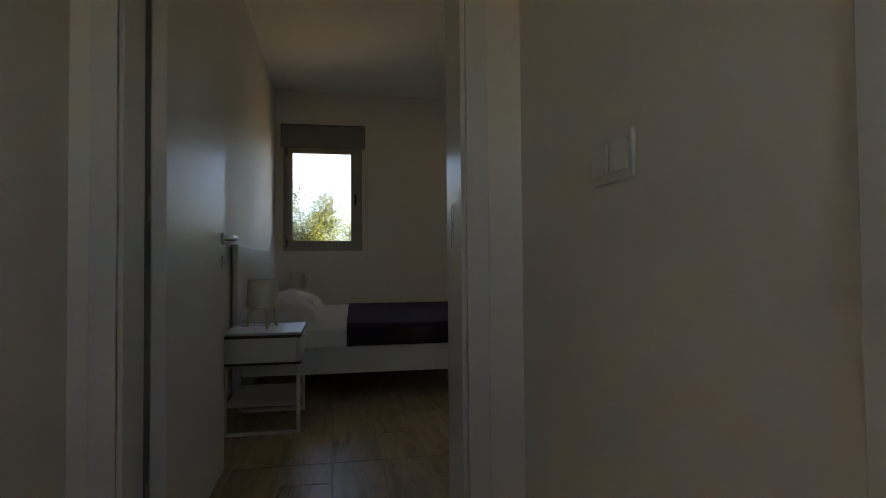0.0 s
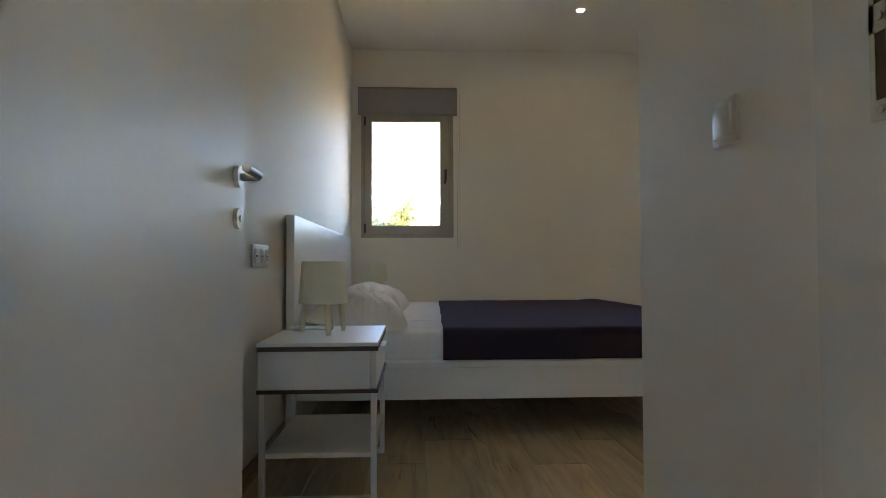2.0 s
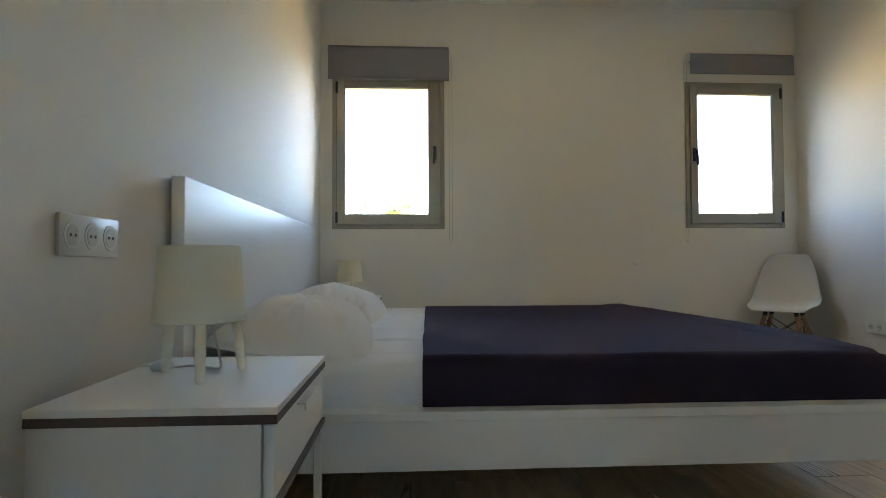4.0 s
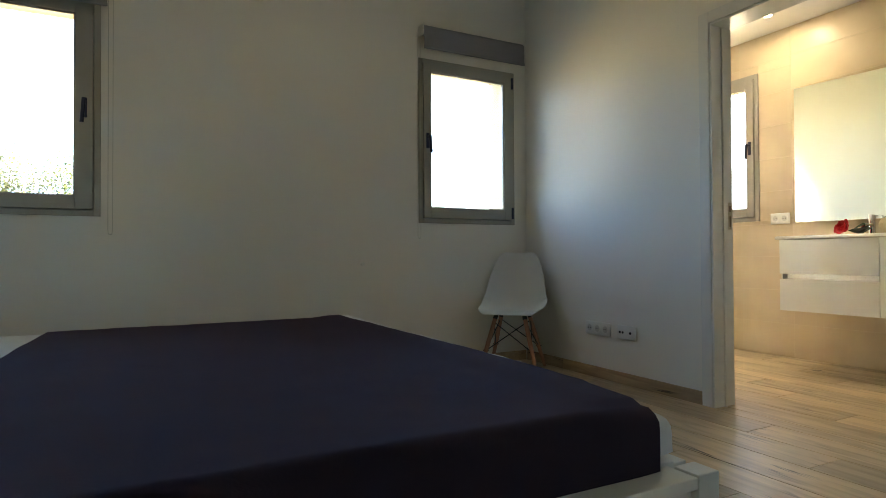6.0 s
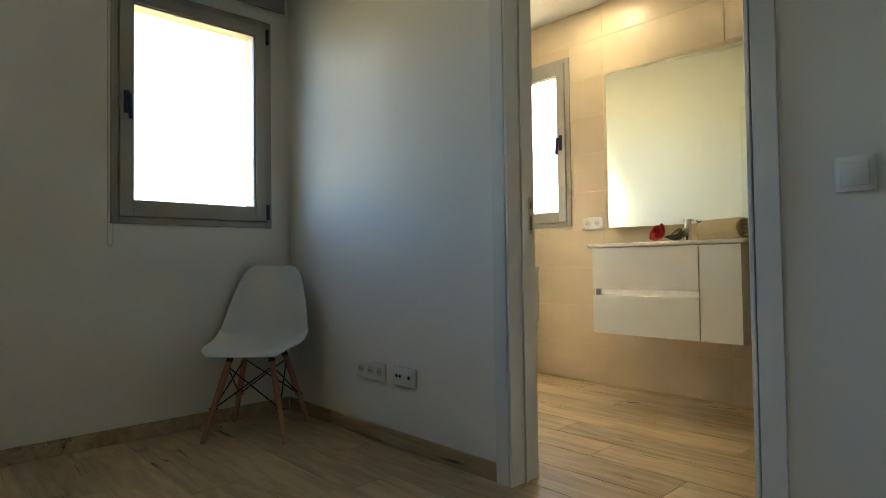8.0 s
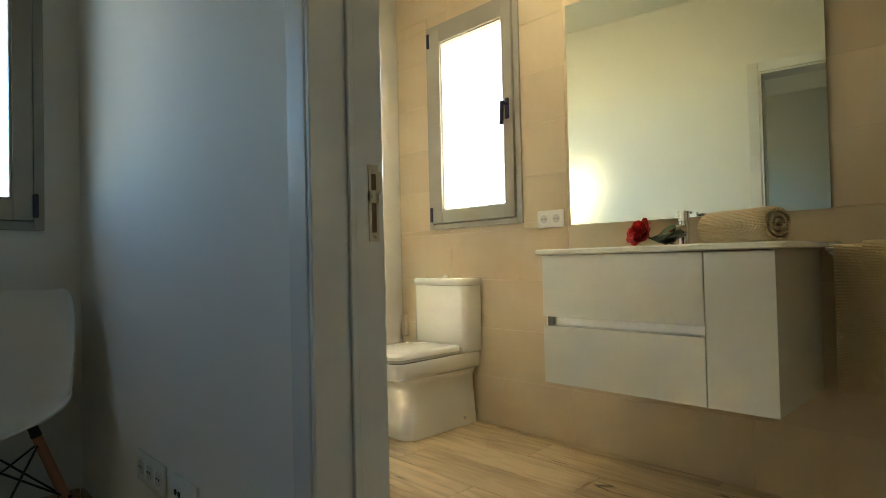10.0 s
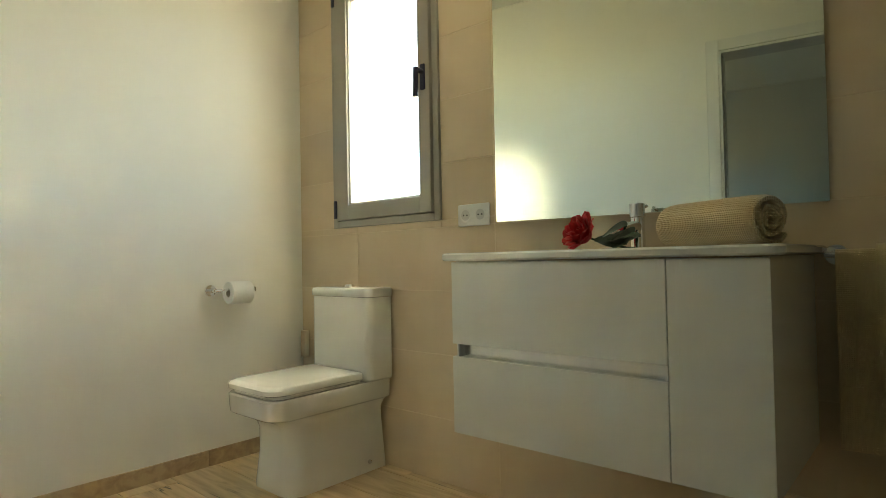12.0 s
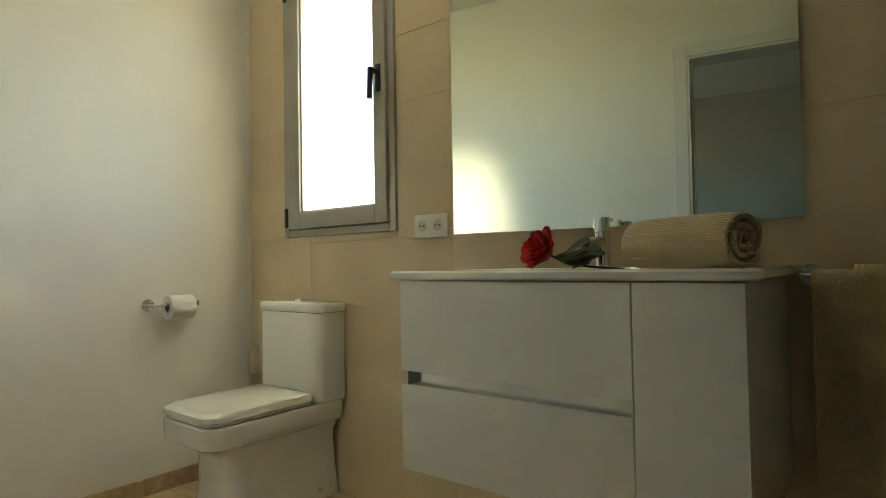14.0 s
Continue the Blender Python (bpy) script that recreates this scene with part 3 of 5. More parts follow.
switch(pose(EAST, -2.855, 1.07, 0, 0, -90), 1, "switch", "white single light switch beside the bathroom door")
switch(pose(1.24, -4.61, 1.075, 0, 0, -90), 1, "switch", "white single light switch beside the open door")
switch(pose(1.23, -5.862, 1.10, 0, 0, -90), 2, "switch", "white double light switch on the dark hallway wall")
switch(pose(WEST, -3.345, 0.845, 0, 0, 90), 3, "socket", "white triple socket plate above the nightstand")
switch(pose(WEST, -0.22, 0.85, 0, 0, 90), 1, "switch", "white light switch near the window corner")
hook = thing("wall_hook", "tiny white fitting on the window wall", "hook", pose(2.612, 0, 0.785))
bm = B()
rod(bm, (0, -0.02, 0), (0, 0, 0), 0.012, 0.014, seg=12)
part("peg", bm, PLASTIC, hook, "", True)


def blind(m, width, drop, chain_x, chain_drop, label):
    """A roller blind, wound up; local x across, -y into the room, z 0 at its top."""
    b = thing("roller_blind", label, "blind", m, group="roller blinds over the bedroom windows")
    bm = B()
    rod(bm, (0.012, -0.050, -0.042), (width - 0.012, -0.050, -0.042), 0.036, seg=24)
    part("roll", bm, BLIND, b, "", True)
    bm = B()
    pts = []
    for k in range(7):
        an = radians(90 + 15 * k)
        pts.append((-0.050 + 0.040 * math.cos(an), -0.042 + 0.040 * math.sin(an)))
    pts += [(-0.090, -0.08), (-0.089, -drop + 0.02)]
    rows = [[(x, y, z) for y, z in pts] + [(x, y + 0.003, z) for y, z in pts[::-1]] for x in (0.006, width - 0.006)]
    loft(bm, rows)
    part("fabric", bm, BLIND, b)
    bm = B()
    box(bm, 0.004, width - 0.004, -0.094, -0.080, -drop, -drop + 0.024, 0.005, 2)
    part("bottom_bar", bm, BLIND, b, "", True)
    for x in (0.0, width - 0.010):
        part("bracket", box(B(), x, x + 0.008, -0.086, 0, -0.080, 0.0, 0.002, 1), PLASTIC, b)
    bm = B()
    for s in (-0.012, 0.012):
        n = int(chain_drop / 0.014)
        for i in range(n):
            bmesh.ops.create_icosphere(bm, subdivisions=1, radius=0.0028, matrix=Matrix.Translation((chain_x + s, -0.030, -0.05 - i * 0.014)))
        rod(bm, (chain_x + s, -0.030, -0.05), (chain_x + s, -0.030, -0.05 - chain_drop), 0.0010, seg=5)
    for i in range(9):
        an = math.pi * i / 8
        bmesh.ops.create_icosphere(bm, subdivisions=1, radius=0.0028, matrix=Matrix.Translation((chain_x + 0.012 * math.cos(an), -0.030, -0.05 - chain_drop - 0.03 * math.sin(an))))
    part("bead_chain", bm, CHAIN, b)
    return b


blind(pose(0.095, 0, 2.55), 0.975, 0.285, 0.985, 1.50, "grey roller blind, wound up above the window")
blind(pose(3.055, 0, 2.54), 0.90, 0.185, -0.012, 1.49, "grey roller blind, fully wound up above the window")


def nightstand(m):
    """A slim bedside table; local origin at the wall-side near corner, x out from the wall, y along it."""
    n = thing("nightstand", "white nightstand with dark brown edges and open shelf", "nightstand", m, group="nightstands beside the bed")
    W, D = 0.41, 0.55
    top = part("tabletop", box(B(), 0.0, W, 0, D, 0.531, 0.544, 0.001, 1), FURNITURE, n)
    bm = B()
    box(bm, 0.001, W - 0.001, 0.001, D - 0.001, 0.515, 0.5308)
    part("edging", bm, WENGE, top, "dark brown edge band")
    part("drawer_box", box(B(), 0.004, W - 0.028, 0.004, D - 0.004, 0.385, 0.5148, 0.001, 1), FURNITURE, n)
    front = part("drawer_front", box(B(), W - 0.0265, W - 0.006, 0.008, D - 0.008, 0.386, 0.513, 0.002, 1), FURNITURE, n)
    bm = B()
    box(bm, W - 0.008, W + 0.012, 0.20, 0.36, 0.500, 0.503, 0.001, 1)
    box(bm, W + 0.009, W + 0.012, 0.20, 0.36, 0.488, 0.502, 0.001, 1)
    part("handle", bm, PLASTIC, front, "small white lip handle")
    part("base_panel", box(B(), 0.0, W, 0.0, D, 0.372, 0.3848, 0.001, 1), WENGE, n, "dark brown bottom board")
    part("shelf", box(B(), 0.02, W - 0.012, 0.02, D - 0.02, 0.150, 0.168, 0.002, 1), FURNITURE, n)
    for y in (0.008, D - 0.030):
        for x in (0.006, W - 0.026):
            part("leg", box(B(), x, x + 0.020, y, y + 0.022, 0.0, 0.3718, 0.002, 1), STEEL_WHITE, n)
        part("runner", box(B(), 0.0262, W - 0.0262, y, y + 0.022, 0.0, 0.020, 0.002, 1), STEEL_WHITE, n)
    return n


ns = nightstand(pose(0.112, -3.68, 0))
copy_thing(ns, pose(0.112, -0.575, 0))


def table_lamp(m):
    l = thing("table_lamp", "cream plastic tripod table lamp standing on nightstand", "lamp", m, group="table lamps on the nightstands")
    n = 40
    ring = lambda r, z: [(r * math.cos(2 * math.pi * i / n), r * math.sin(2 * math.pi * i / n), z) for i in range(n)]
    bm = B()
    loft(bm, [ring(0.092, 0.116), ring(0.095, 0.118), ring(0.083, 0.277), ring(0.081, 0.279), ring(0.079, 0.277), ring(0.091, 0.119), ring(0.092, 0.116)], False)
    part("shade", bm, SHADE, l, "cream tapered shade", True)
    for an in (290, 45, 155):
        c, s = math.cos(radians(an)), math.sin(radians(an))
        bm = B()
        rings = []
        for z, r, w, d in ((0.0, 0.098, 0.015, 0.007), (0.006, 0.098, 0.018, 0.008), (0.06, 0.092, 0.023, 0.009), (0.15, 0.080, 0.026, 0.008), (0.19, 0.068, 0.022, 0.006)):
            rings.append([(r * c + px * c - py * s, r * s + px * s + py * c, z) for px, py, _ in rounded(-d, d, -w / 2, w / 2, 0, 0.006, 3)])
        loft(bm, rings)
        part("leg", bm, SHADE, l, "", True)
    bm = B()
    for an in (290, 45, 155):
        rod(bm, (0, 0, 0.185), (0.072 * math.cos(radians(an)), 0.072 * math.sin(radians(an)), 0.185), 0.005)
    rod(bm, (0, 0, 0.165), (0, 0, 0.215), 0.019, seg=16)
    part("lamp_holder", bm, SHADE, l, "", True)
    bm = B()
    bmesh.ops.create_uvsphere(bm, u_segments=16, v_segments=10, radius=0.024, matrix=Matrix.Translation((0, 0, 0.24)))
    part("bulb", bm, PLASTIC, l, "", True)
    pts = [(0, 0, 0.165), (0.02, 0.02, 0.10), (0.03, 0.04, 0.03), (0.02, 0.06, 0.0045), (-0.05, 0.10, 0.0045), (-0.11, 0.07, 0.0045), (-0.15, 0.10, 0.0045), (-0.175, 0.10, 0.0045)]
    fine = []
    for i in range(len(pts) - 1):
        p0, p1, p2, p3 = (Vector(pts[max(0, min(len(pts) - 1, i + k))]) for k in (-1, 0, 1, 2))
        for k in range(6):
            u = k / 6
            q = 0.5 * ((2 * p1) + (p2 - p0) * u + (2 * p0 - 5 * p1 + 4 * p2 - p3) * u * u + (3 * p1 - p0 - 3 * p2 + p3) * u ** 3)
            fine.append((q.x, q.y, max(q.z, 0.0035)))
    bm = B()
    tube(bm, fine, 0.0028, 6)
    part("cord", bm, CORD, l, "thin pale cord", True)
    bm = B()
    box(bm, -0.13, -0.085, 0.055, 0.085, 0.0, 0.016, 0.006, 2)
    part("cord_switch", bm, CORD, l, "", True)
    return l


lamp = table_lamp(pose(0.290, -3.385, 0.544))
copy_thing(lamp, pose(0.295, -0.28, 0.544, 0, 0, 20))


# ---- bed ----
BX0, BX1, BY0, BY1 = 0.085, 2.365, -3.00, -0.53
bed = thing("bed", "white low double bed frame with tall plain headboard", "bed")
part("headboard", box(B(), 0.045, 0.085, -2.935, -0.505, 0.0, 1.045, 0.003, 2), FURNITURE, bed)
for y0, y1, s in ((BY0, BY0 + 0.085, 1), (BY1 - 0.085, BY1, -1)):
    rail = part("side_rail_top", box(B(), BX0 + 0.001, BX1 - 0.068, y0, y1, 0.332, 0.358, 0.002, 1), FURNITURE, bed)
    yy = y0 + 0.018 if s > 0 else y1 - 0.042
    part("side_panel", box(B(), BX0 + 0.001, BX1 - 0.068, yy, yy + 0.024, 0.185, 0.3318, 0.002, 1), FURNITURE, bed)
part("foot_rail_top", box(B(), BX1 - 0.085, BX1, BY0 + 0.087, BY1 - 0.087, 0.332, 0.358, 0.002, 1), FURNITURE, bed)
part("foot_panel", box(B(), BX1 - 0.045, BX1 - 0.020, BY0 + 0.087, BY1 - 0.087, 0.185, 0.3318, 0.002, 1), FURNITURE, bed)
for y in (BY0, BY1 - 0.066):
    part("leg", box(B(), BX1 - 0.066, BX1, y, y + 0.066, 0.0, 0.362, 0.003, 2), FURNITURE, bed)
part("slat_base", box(B(), BX0 + 0.002, BX1 - 0.10, BY0 + 0.09, BY1 - 0.09, 0.27, 0.30), FURNITURE, bed)
part("centre_beam", box(B(), BX0 + 0.002, BX1 - 0.10, -1.80, -1.74, 0.20, 0.2698), FURNITURE, bed)
part("centre_leg", box(B(), 1.2, 1.25, -1.795, -1.745, 0.0, 0.1998), FURNITURE, bed)


def sag(x, y):
    """How far the bedding sinks towards the foot corner."""
    return 0.022 * max(0, (x - 2.03) / 0.305) ** 2.0 * max(0, (-2.45 - y) / 0.475) ** 2.0


def swell(x, y):
    """How far the sheet bulges over the foot edge, past the blanket."""
    u, v = min(1, max(0, (x - 2.145) / 0.09)), min(1, max(0, (y + 2.75) / 0.5))
    return 0.017 * u * u * (3 - 2 * u) * v * v * (3 - 2 * v)


def puffy(x0, x1, y0, y1, z0, z1, r, crown, ripple, n=70, ny=0, folds=()):
    """A soft slab: rounded edges, a crown in the middle and low creases."""
    bm = B()
    steps = 6
    nu, nv = n, ny or n
    top = [[None] * (nv + 1) for _ in range(nu + 1)]
    for i in range(nu + 1):
        for j in range(nv + 1):
            u, v = i / nu, j / nv
            x, y = x0 + r + (x1 - x0 - 2 * r) * u, y0 + r + (y1 - y0 - 2 * r) * v
            z = z1 + crown * (1 - (2 * u - 1) ** 4) * (1 - (2 * v - 1) ** 4) + ripple * (noise.noise((x * 2.2, y * 5.0, z1)) + 0.5 * noise.noise((x * 6, y * 14.0, 4)))
            for fy, depth in folds:
                d = y - fy - 0.022 * noise.noise((x * 1.3, fy * 9, 2)) - 0.006 * noise.noise((x * 5, fy * 9, 5))
                z += depth * (0.55 + 0.9 * noise.noise((x * 2.2, fy * 7, 8))) * math.exp(-(d / 0.009) ** 2) * (1 if d < 0 else 0.5)
            top[i][j] = bm.verts.new((x, y, z - sag(x, y) + (swell(x, y) if folds else 0)))
    for i in range(nu):
        for j in range(nv):
            bm.faces.new((top[i][j], top[i + 1][j], top[i + 1][j + 1], top[i][j + 1]))
    border = [top[i][0] for i in range(nu)] + [top[nu][j] for j in range(nv)] + [top[i][nv] for i in range(nu, 0, -1)] + [top[0][j] for j in range(nv, 0, -1)]
    cx, cy = (x0 + x1) / 2, (y0 + y1) / 2
    last = border
    for k in range(1, steps + 3):
        an = math.pi / 2 * min(k, steps) / steps
        row = []
        for b in border:
            ox = (b.co.x - x0 - r < 1e-6) * -1 + (x1 - r - b.co.x < 1e-6) * 1
            oy = (b.co.y - y0 - r < 1e-6) * -1 + (y1 - r - b.co.y < 1e-6) * 1
            f = 0.72 if ox and oy else 1
            wob = ripple * 0.7 * noise.noise((b.co.x * 5, b.co.y * 5, k * 0.7))
            z = b.co.z - r * (1 - math.cos(an))
            if k == steps + 1:
                z = (z0 + z1) / 2
            if k == steps + 2:
                z = z0
            row.append(bm.verts.new((b.co.x + ox * f * (r * math.sin(an) + wob), b.co.y + oy * f * (r * math.sin(an) + wob), z)))
        for i in range(len(border)):
            bm.faces.new((last[i], last[(i + 1) % len(border)], row[(i + 1) % len(border)], row[i]))
        last = row
    bm.faces.new(last)
    return bm


mattress = thing("mattress", "thick mattress under a white fitted sheet", "mattress")
part("sheet", puffy(0.09, 2.326, -2.925, -0.60, 0.385, 0.484, 0.035, 0.012, 0.005, 60, 330, ((-2.74, 0.007), (-2.62, 0.004), (-2.44, 0.006), (-2.33, 0.004), (-2.08, 0.007), (-1.86, 0.004), (-1.62, 0.006), (-1.30, 0.005), (-1.02, 0.005))), SHEET, mattress, "smooth white cotton sheet", True)


part("tucked_border", puffy(0.092, 2.318, -2.920, -0.605, 0.302, 0.3848, 0.004, 0.0, 0.003, 40), SHEET, mattress, "sheet tucked round the sides", True)


def blanket_mesh():
    """A throw over the foot half: flat on top, hanging down the near side and round the foot corner."""
    bm = B()
    nu, nv = 90, 110
    x0, x1 = 0.80, 2.260
    yn, yf = -2.934, -0.64
    path = []
    for k in range(nv + 1):
        s = k / nv * (yf - yn + 0.20)
        if s < 0.125:
            path.append((yn - 0.010, 0.350 + s))
        elif s < 0.20:
            an = (s - 0.125) / 0.075 * math.pi / 2
            path.append((yn - 0.010 + 0.05 * (1 - math.cos(an)), 0.475 + 0.035 * math.sin(an)))
        else:
            y = yn + 0.04 + (s - 0.20) * (yf - yn - 0.04) / (yf - yn)
            f = (y - yn) / (yf - yn)
            path.append((y, 0.506 - 0.010 * f + 0.006 * math.sin(math.pi * f)))
    grid = []
    for i in range(nu + 1):
        row = []
        for k, (y, z) in enumerate(path):
            f = (y - yn) / (yf - yn)
            left = x0 - 0.02 + 0.075 * max(0, f) + 0.006 * noise.noise((0, y * 3, 2))
            right = x1 - 0.004 - 0.016 * min(1, max(0, f) / 0.5) + 0.008 * noise.noise((5, y * 2.5, 2))
            u = i / nu
            x = left + (right - left) * u
            zz = z + 0.0035 * noise.noise((x * 3, y * 3, 7)) + 0.0015 * noise.noise((x * 11, y * 9, 7))
            yy = y
            lift = min(1, max(0, (x - 2.08) / 0.11))
            zz += 0.009 * lift * lift * (3 - 2 * lift) if f > 0.02 else 0
            drop = max(0, (x - (x1 - 0.10)) / 0.155)
            if z > 0.40:
                zz -= sag(x, y) + (0.010 * drop ** 2 if f < 0.1 else 0)
            if f < 0.03:
                yy -= 0.006 * noise.noise((x * 4, z * 4, 3)) - 0.004
                yy += 0.012 * drop ** 2
            row.append(bm.verts.new((x, yy, max(zz, 0.345))))
        grid.append(row)
    for i in range(nu):
        for k in range(nv):
            bm.faces.new((grid[i][k], grid[i + 1][k], grid[i + 1][k + 1], grid[i][k + 1]))
    thicken(bm, 0.010)
    return bm


blanket = thing("blanket", "dark plum blanket spread over the foot of bed", "blanket")
part("cloth", blanket_mesh(), BLANKET, blanket, "", True)


def pillow(m, sx, sy, h, seed):
    """A slumped pillow with pinched corners and a flat seam hem; local x from the headboard, y along it."""
    p = thing("pillow", "plump white pillow with creased cotton case", "pillow", m, group="white pillows on the bed")
    bm = B()
    n = 112
    rows = {}
    for side in (1, -1):
        for i in range(n + 1):
            for j in range(n + 1):
                u, v = 2 * i / n - 1, 2 * j / n - 1
                edge = i in (0, n) or j in (0, n)
                if side < 0 and edge:
                    rows[(side, i, j)] = rows[(1, i, j)]
                    continue
                pinch = 1 - 0.07 * (abs(u) ** 2) * (1 - abs(v) ** 3) - 0.0
                pv = 1 - 0.07 * (abs(v) ** 2) * (1 - abs(u) ** 3)
                x, y = u * sx / 2 * pv, v * sy / 2 * pinch
                bulk = (max(0, 1 - abs(u) ** 2.6) * max(0, 1 - abs(v) ** 3.0)) ** 0.55
                crease = 0.018 * noise.noise((u * 1.9 + seed, v * 2.4, side)) + 0.004 * noise.noise((u * 7 + seed, v * 6, side + 3))
                crease -= 0.005 * max(0, 1 - 3 * abs(noise.noise((u * 2.0 + v * 1.3 + seed, v * 1.8 - u, 21)))) + 0.002 * max(0, 1 - 4 * abs(noise.noise((u * 3.6 - v + seed, v * 3.3, 33))))
                crease -= 0.012 * abs(noise.noise((u * 3.5 + v * 3 + seed, v * 1.2, 9))) * (1 - bulk * 0.4)
                crease -= 0.010 * max(0, 1 - 5 * abs(noise.noise((u * 0.9 + v * 0.5 + seed, v * 0.8 - u * 0.4, 41)))) + 0.004 * max(0, 1 - 6 * abs(noise.noise((u * 1.5 - v * 0.8 + seed, v * 1.3, 57))))
                crease += 0.003 * max(0, 1 - 6 * abs(noise.noise((u * 3.0 + seed, v * 1.6 + u, 73))))
                droop = -0.080 * max(abs(u), abs(v)) ** 3
                z = (h * 0.62 * bulk if side > 0 else -0.030 * bulk) + droop + crease * bulk * (1 if side > 0 else 0.3)
                rows[(side, i, j)] = bm.verts.new((x, y, z))
        for i in range(n):
            for j in range(n):
                bm.faces.new((rows[(side, i, j)], rows[(side, i + 1, j)], rows[(side, i + 1, j + 1)], rows[(side, i, j + 1)]))
    part("case", bm, PILLOW, p, "", True)
    hem = B()
    for (ax, ay), (bx, by) in ((((-1, -1), (1, -1))), (((1, -1), (1, 1))), (((1, 1), (-1, 1))), (((-1, 1), (-1, -1)))):
        pts = []
        for i in range(13):
            f = i / 12
            u, v = ax + (bx - ax) * f, ay + (by - ay) * f
            pv = 1 - 0.07 * (abs(v) ** 2) * (1 - abs(u) ** 3)
            pinch = 1 - 0.07 * (abs(u) ** 2) * (1 - abs(v) ** 3)
            pts.append((u * sx / 2 * pv, v * sy / 2 * pinch, -0.080 + 0.004 * noise.noise((u * 3, v * 3, seed))))
        tube(hem, pts, 0.0045, 6)
    part("hem", hem, PILLOW, p, "", True)
    return p


pillow(pose(0.360, -2.36, 0.572, 0, 11, 3), 0.53, 1.02, 0.150, 1.0)
pillow(pose(0.365, -1.36, 0.576, 0, 12, -3), 0.52, 0.96, 0.160, 5.0)


# ---- chair ----
def shell_chair(m):
    """A moulded shell chair on splayed wooden legs; local -y is its front."""
    c = thing("shell_chair", "white moulded plastic chair on beech legs by the corner", "chair", m)
    prof = [(-0.235, 0.425), (-0.225, 0.442), (-0.19, 0.452), (-0.12, 0.446), (-0.04, 0.434), (0.04, 0.428), (0.11, 0.436), (0.155, 0.462), (0.182, 0.51), (0.200, 0.58), (0.217, 0.66), (0.235, 0.74), (0.252, 0.81), (0.262, 0.848), (0.270, 0.862)]
    half = [0.17, 0.195, 0.215, 0.228, 0.236, 0.240, 0.240, 0.236, 0.230, 0.220, 0.205, 0.185, 0.160, 0.135, 0.10]
    curl = [0.0, 0.004, 0.010, 0.022, 0.040, 0.062, 0.085, 0.095, 0.090, 0.076, 0.058, 0.040, 0.026, 0.016, 0.010]
    # finer rows by interpolation
    rows = []
    for i in range(len(prof) - 1):
        for k in range(3):
            f = k / 3
            rows.append([prof[i][q] * (1 - f) + prof[i + 1][q] * f for q in (0, 1)] + [half[i] * (1 - f) + half[i + 1] * f, curl[i] * (1 - f) + curl[i + 1] * f])
    rows.append([*prof[-1], half[-1], curl[-1]])
    for _ in range(2):
        rows = [rows[0]] + [[(rows[i - 1][q] + 2 * rows[i][q] + rows[i + 1][q]) / 4 for q in range(4)] for i in range(1, len(rows) - 1)] + [rows[-1]]
    bm = B()
    nv = 28
    grid = []
    for i, (y, z, w, cu) in enumerate(rows):
        a, b = rows[max(0, i - 1)], rows[min(len(rows) - 1, i + 1)]
        t = Vector((0, b[0] - a[0], b[1] - a[1])).normalized()
        nrm = Vector((0, -t.z, t.y))
        row = []
        for j in range(nv + 1):
            v = 2 * j / nv - 1
            off = nrm * (cu * abs(v) ** 2.4)
            row.append(bm.verts.new((w * v, y + off.y, z + off.z)))
        grid.append(row)
    for i in range(len(grid) - 1):
        for j in range(nv):
            bm.faces.new((grid[i][j], grid[i + 1][j], grid[i + 1][j + 1], grid[i][j + 1]))
    thicken(bm, 0.007)
    part("shell", bm, SHELL, c, "white plastic seat shell", True)
    foot, topp = 0.205, 0.105
    legs = []
    for sx in (-1, 1):
        for sy in (-1, 1):
            p, q = Vector((sx * foot, sy * foot, 0)), Vector((sx * topp, sy * topp + 0.0, 0.40))
            legs.append((p, q))
            bm = B()
            rod(bm, p, p + (q - p) * 0.55, 0.0115, 0.0165, 14)
            rod(bm, p + (q - p) * 0.55, q, 0.0165, 0.0150, 14)
            leg = part("leg", bm, BEECH, c, "beech wood leg", True)
            bm = B()
            e = p + (q - p) * 0.955
            rod(bm, e, q + Vector((-sx * 0.005, -sy * 0.005, 0.022)), 0.017, 0.015, 12)
            part("ferrule", bm, BLACK_METAL, leg, "", True)
            bm = B()
            mid = p + (q - p) * 0.40
            rod(bm, mid + Vector((sx * 0.021, 0, 0)), mid - Vector((sx * 0.021, 0, 0)), 0.005, seg=8)
            part("bolt", bm, BLACK_METAL, leg)
    order = [legs[0], legs[1], legs[3], legs[2]]
    for k in range(4):
        (p, q), (r, s) = order[k], order[(k + 1) % 4]
        bm = B()
        rod(bm, p + (q - p) * 0.40, r + (s - r) * 0.90, 0.0036, seg=8)
        rod(bm, r + (s - r) * 0.40, p + (q - p) * 0.90, 0.0036, seg=8)
        part("cross_brace", bm, BLACK_METAL, c, "black wire brace")
    bm = B()
    for a, b in ((0, 3), (1, 2)):
        rod(bm, legs[a][1] + Vector((0, 0, 0.018)), legs[b][1] + Vector((0, 0, 0.018)), 0.005, seg=8)
    part("seat_bracket", bm, BLACK_METAL, c)
    return c


shell_chair(pose(3.665, -0.315, 0, 0, 0, -45))


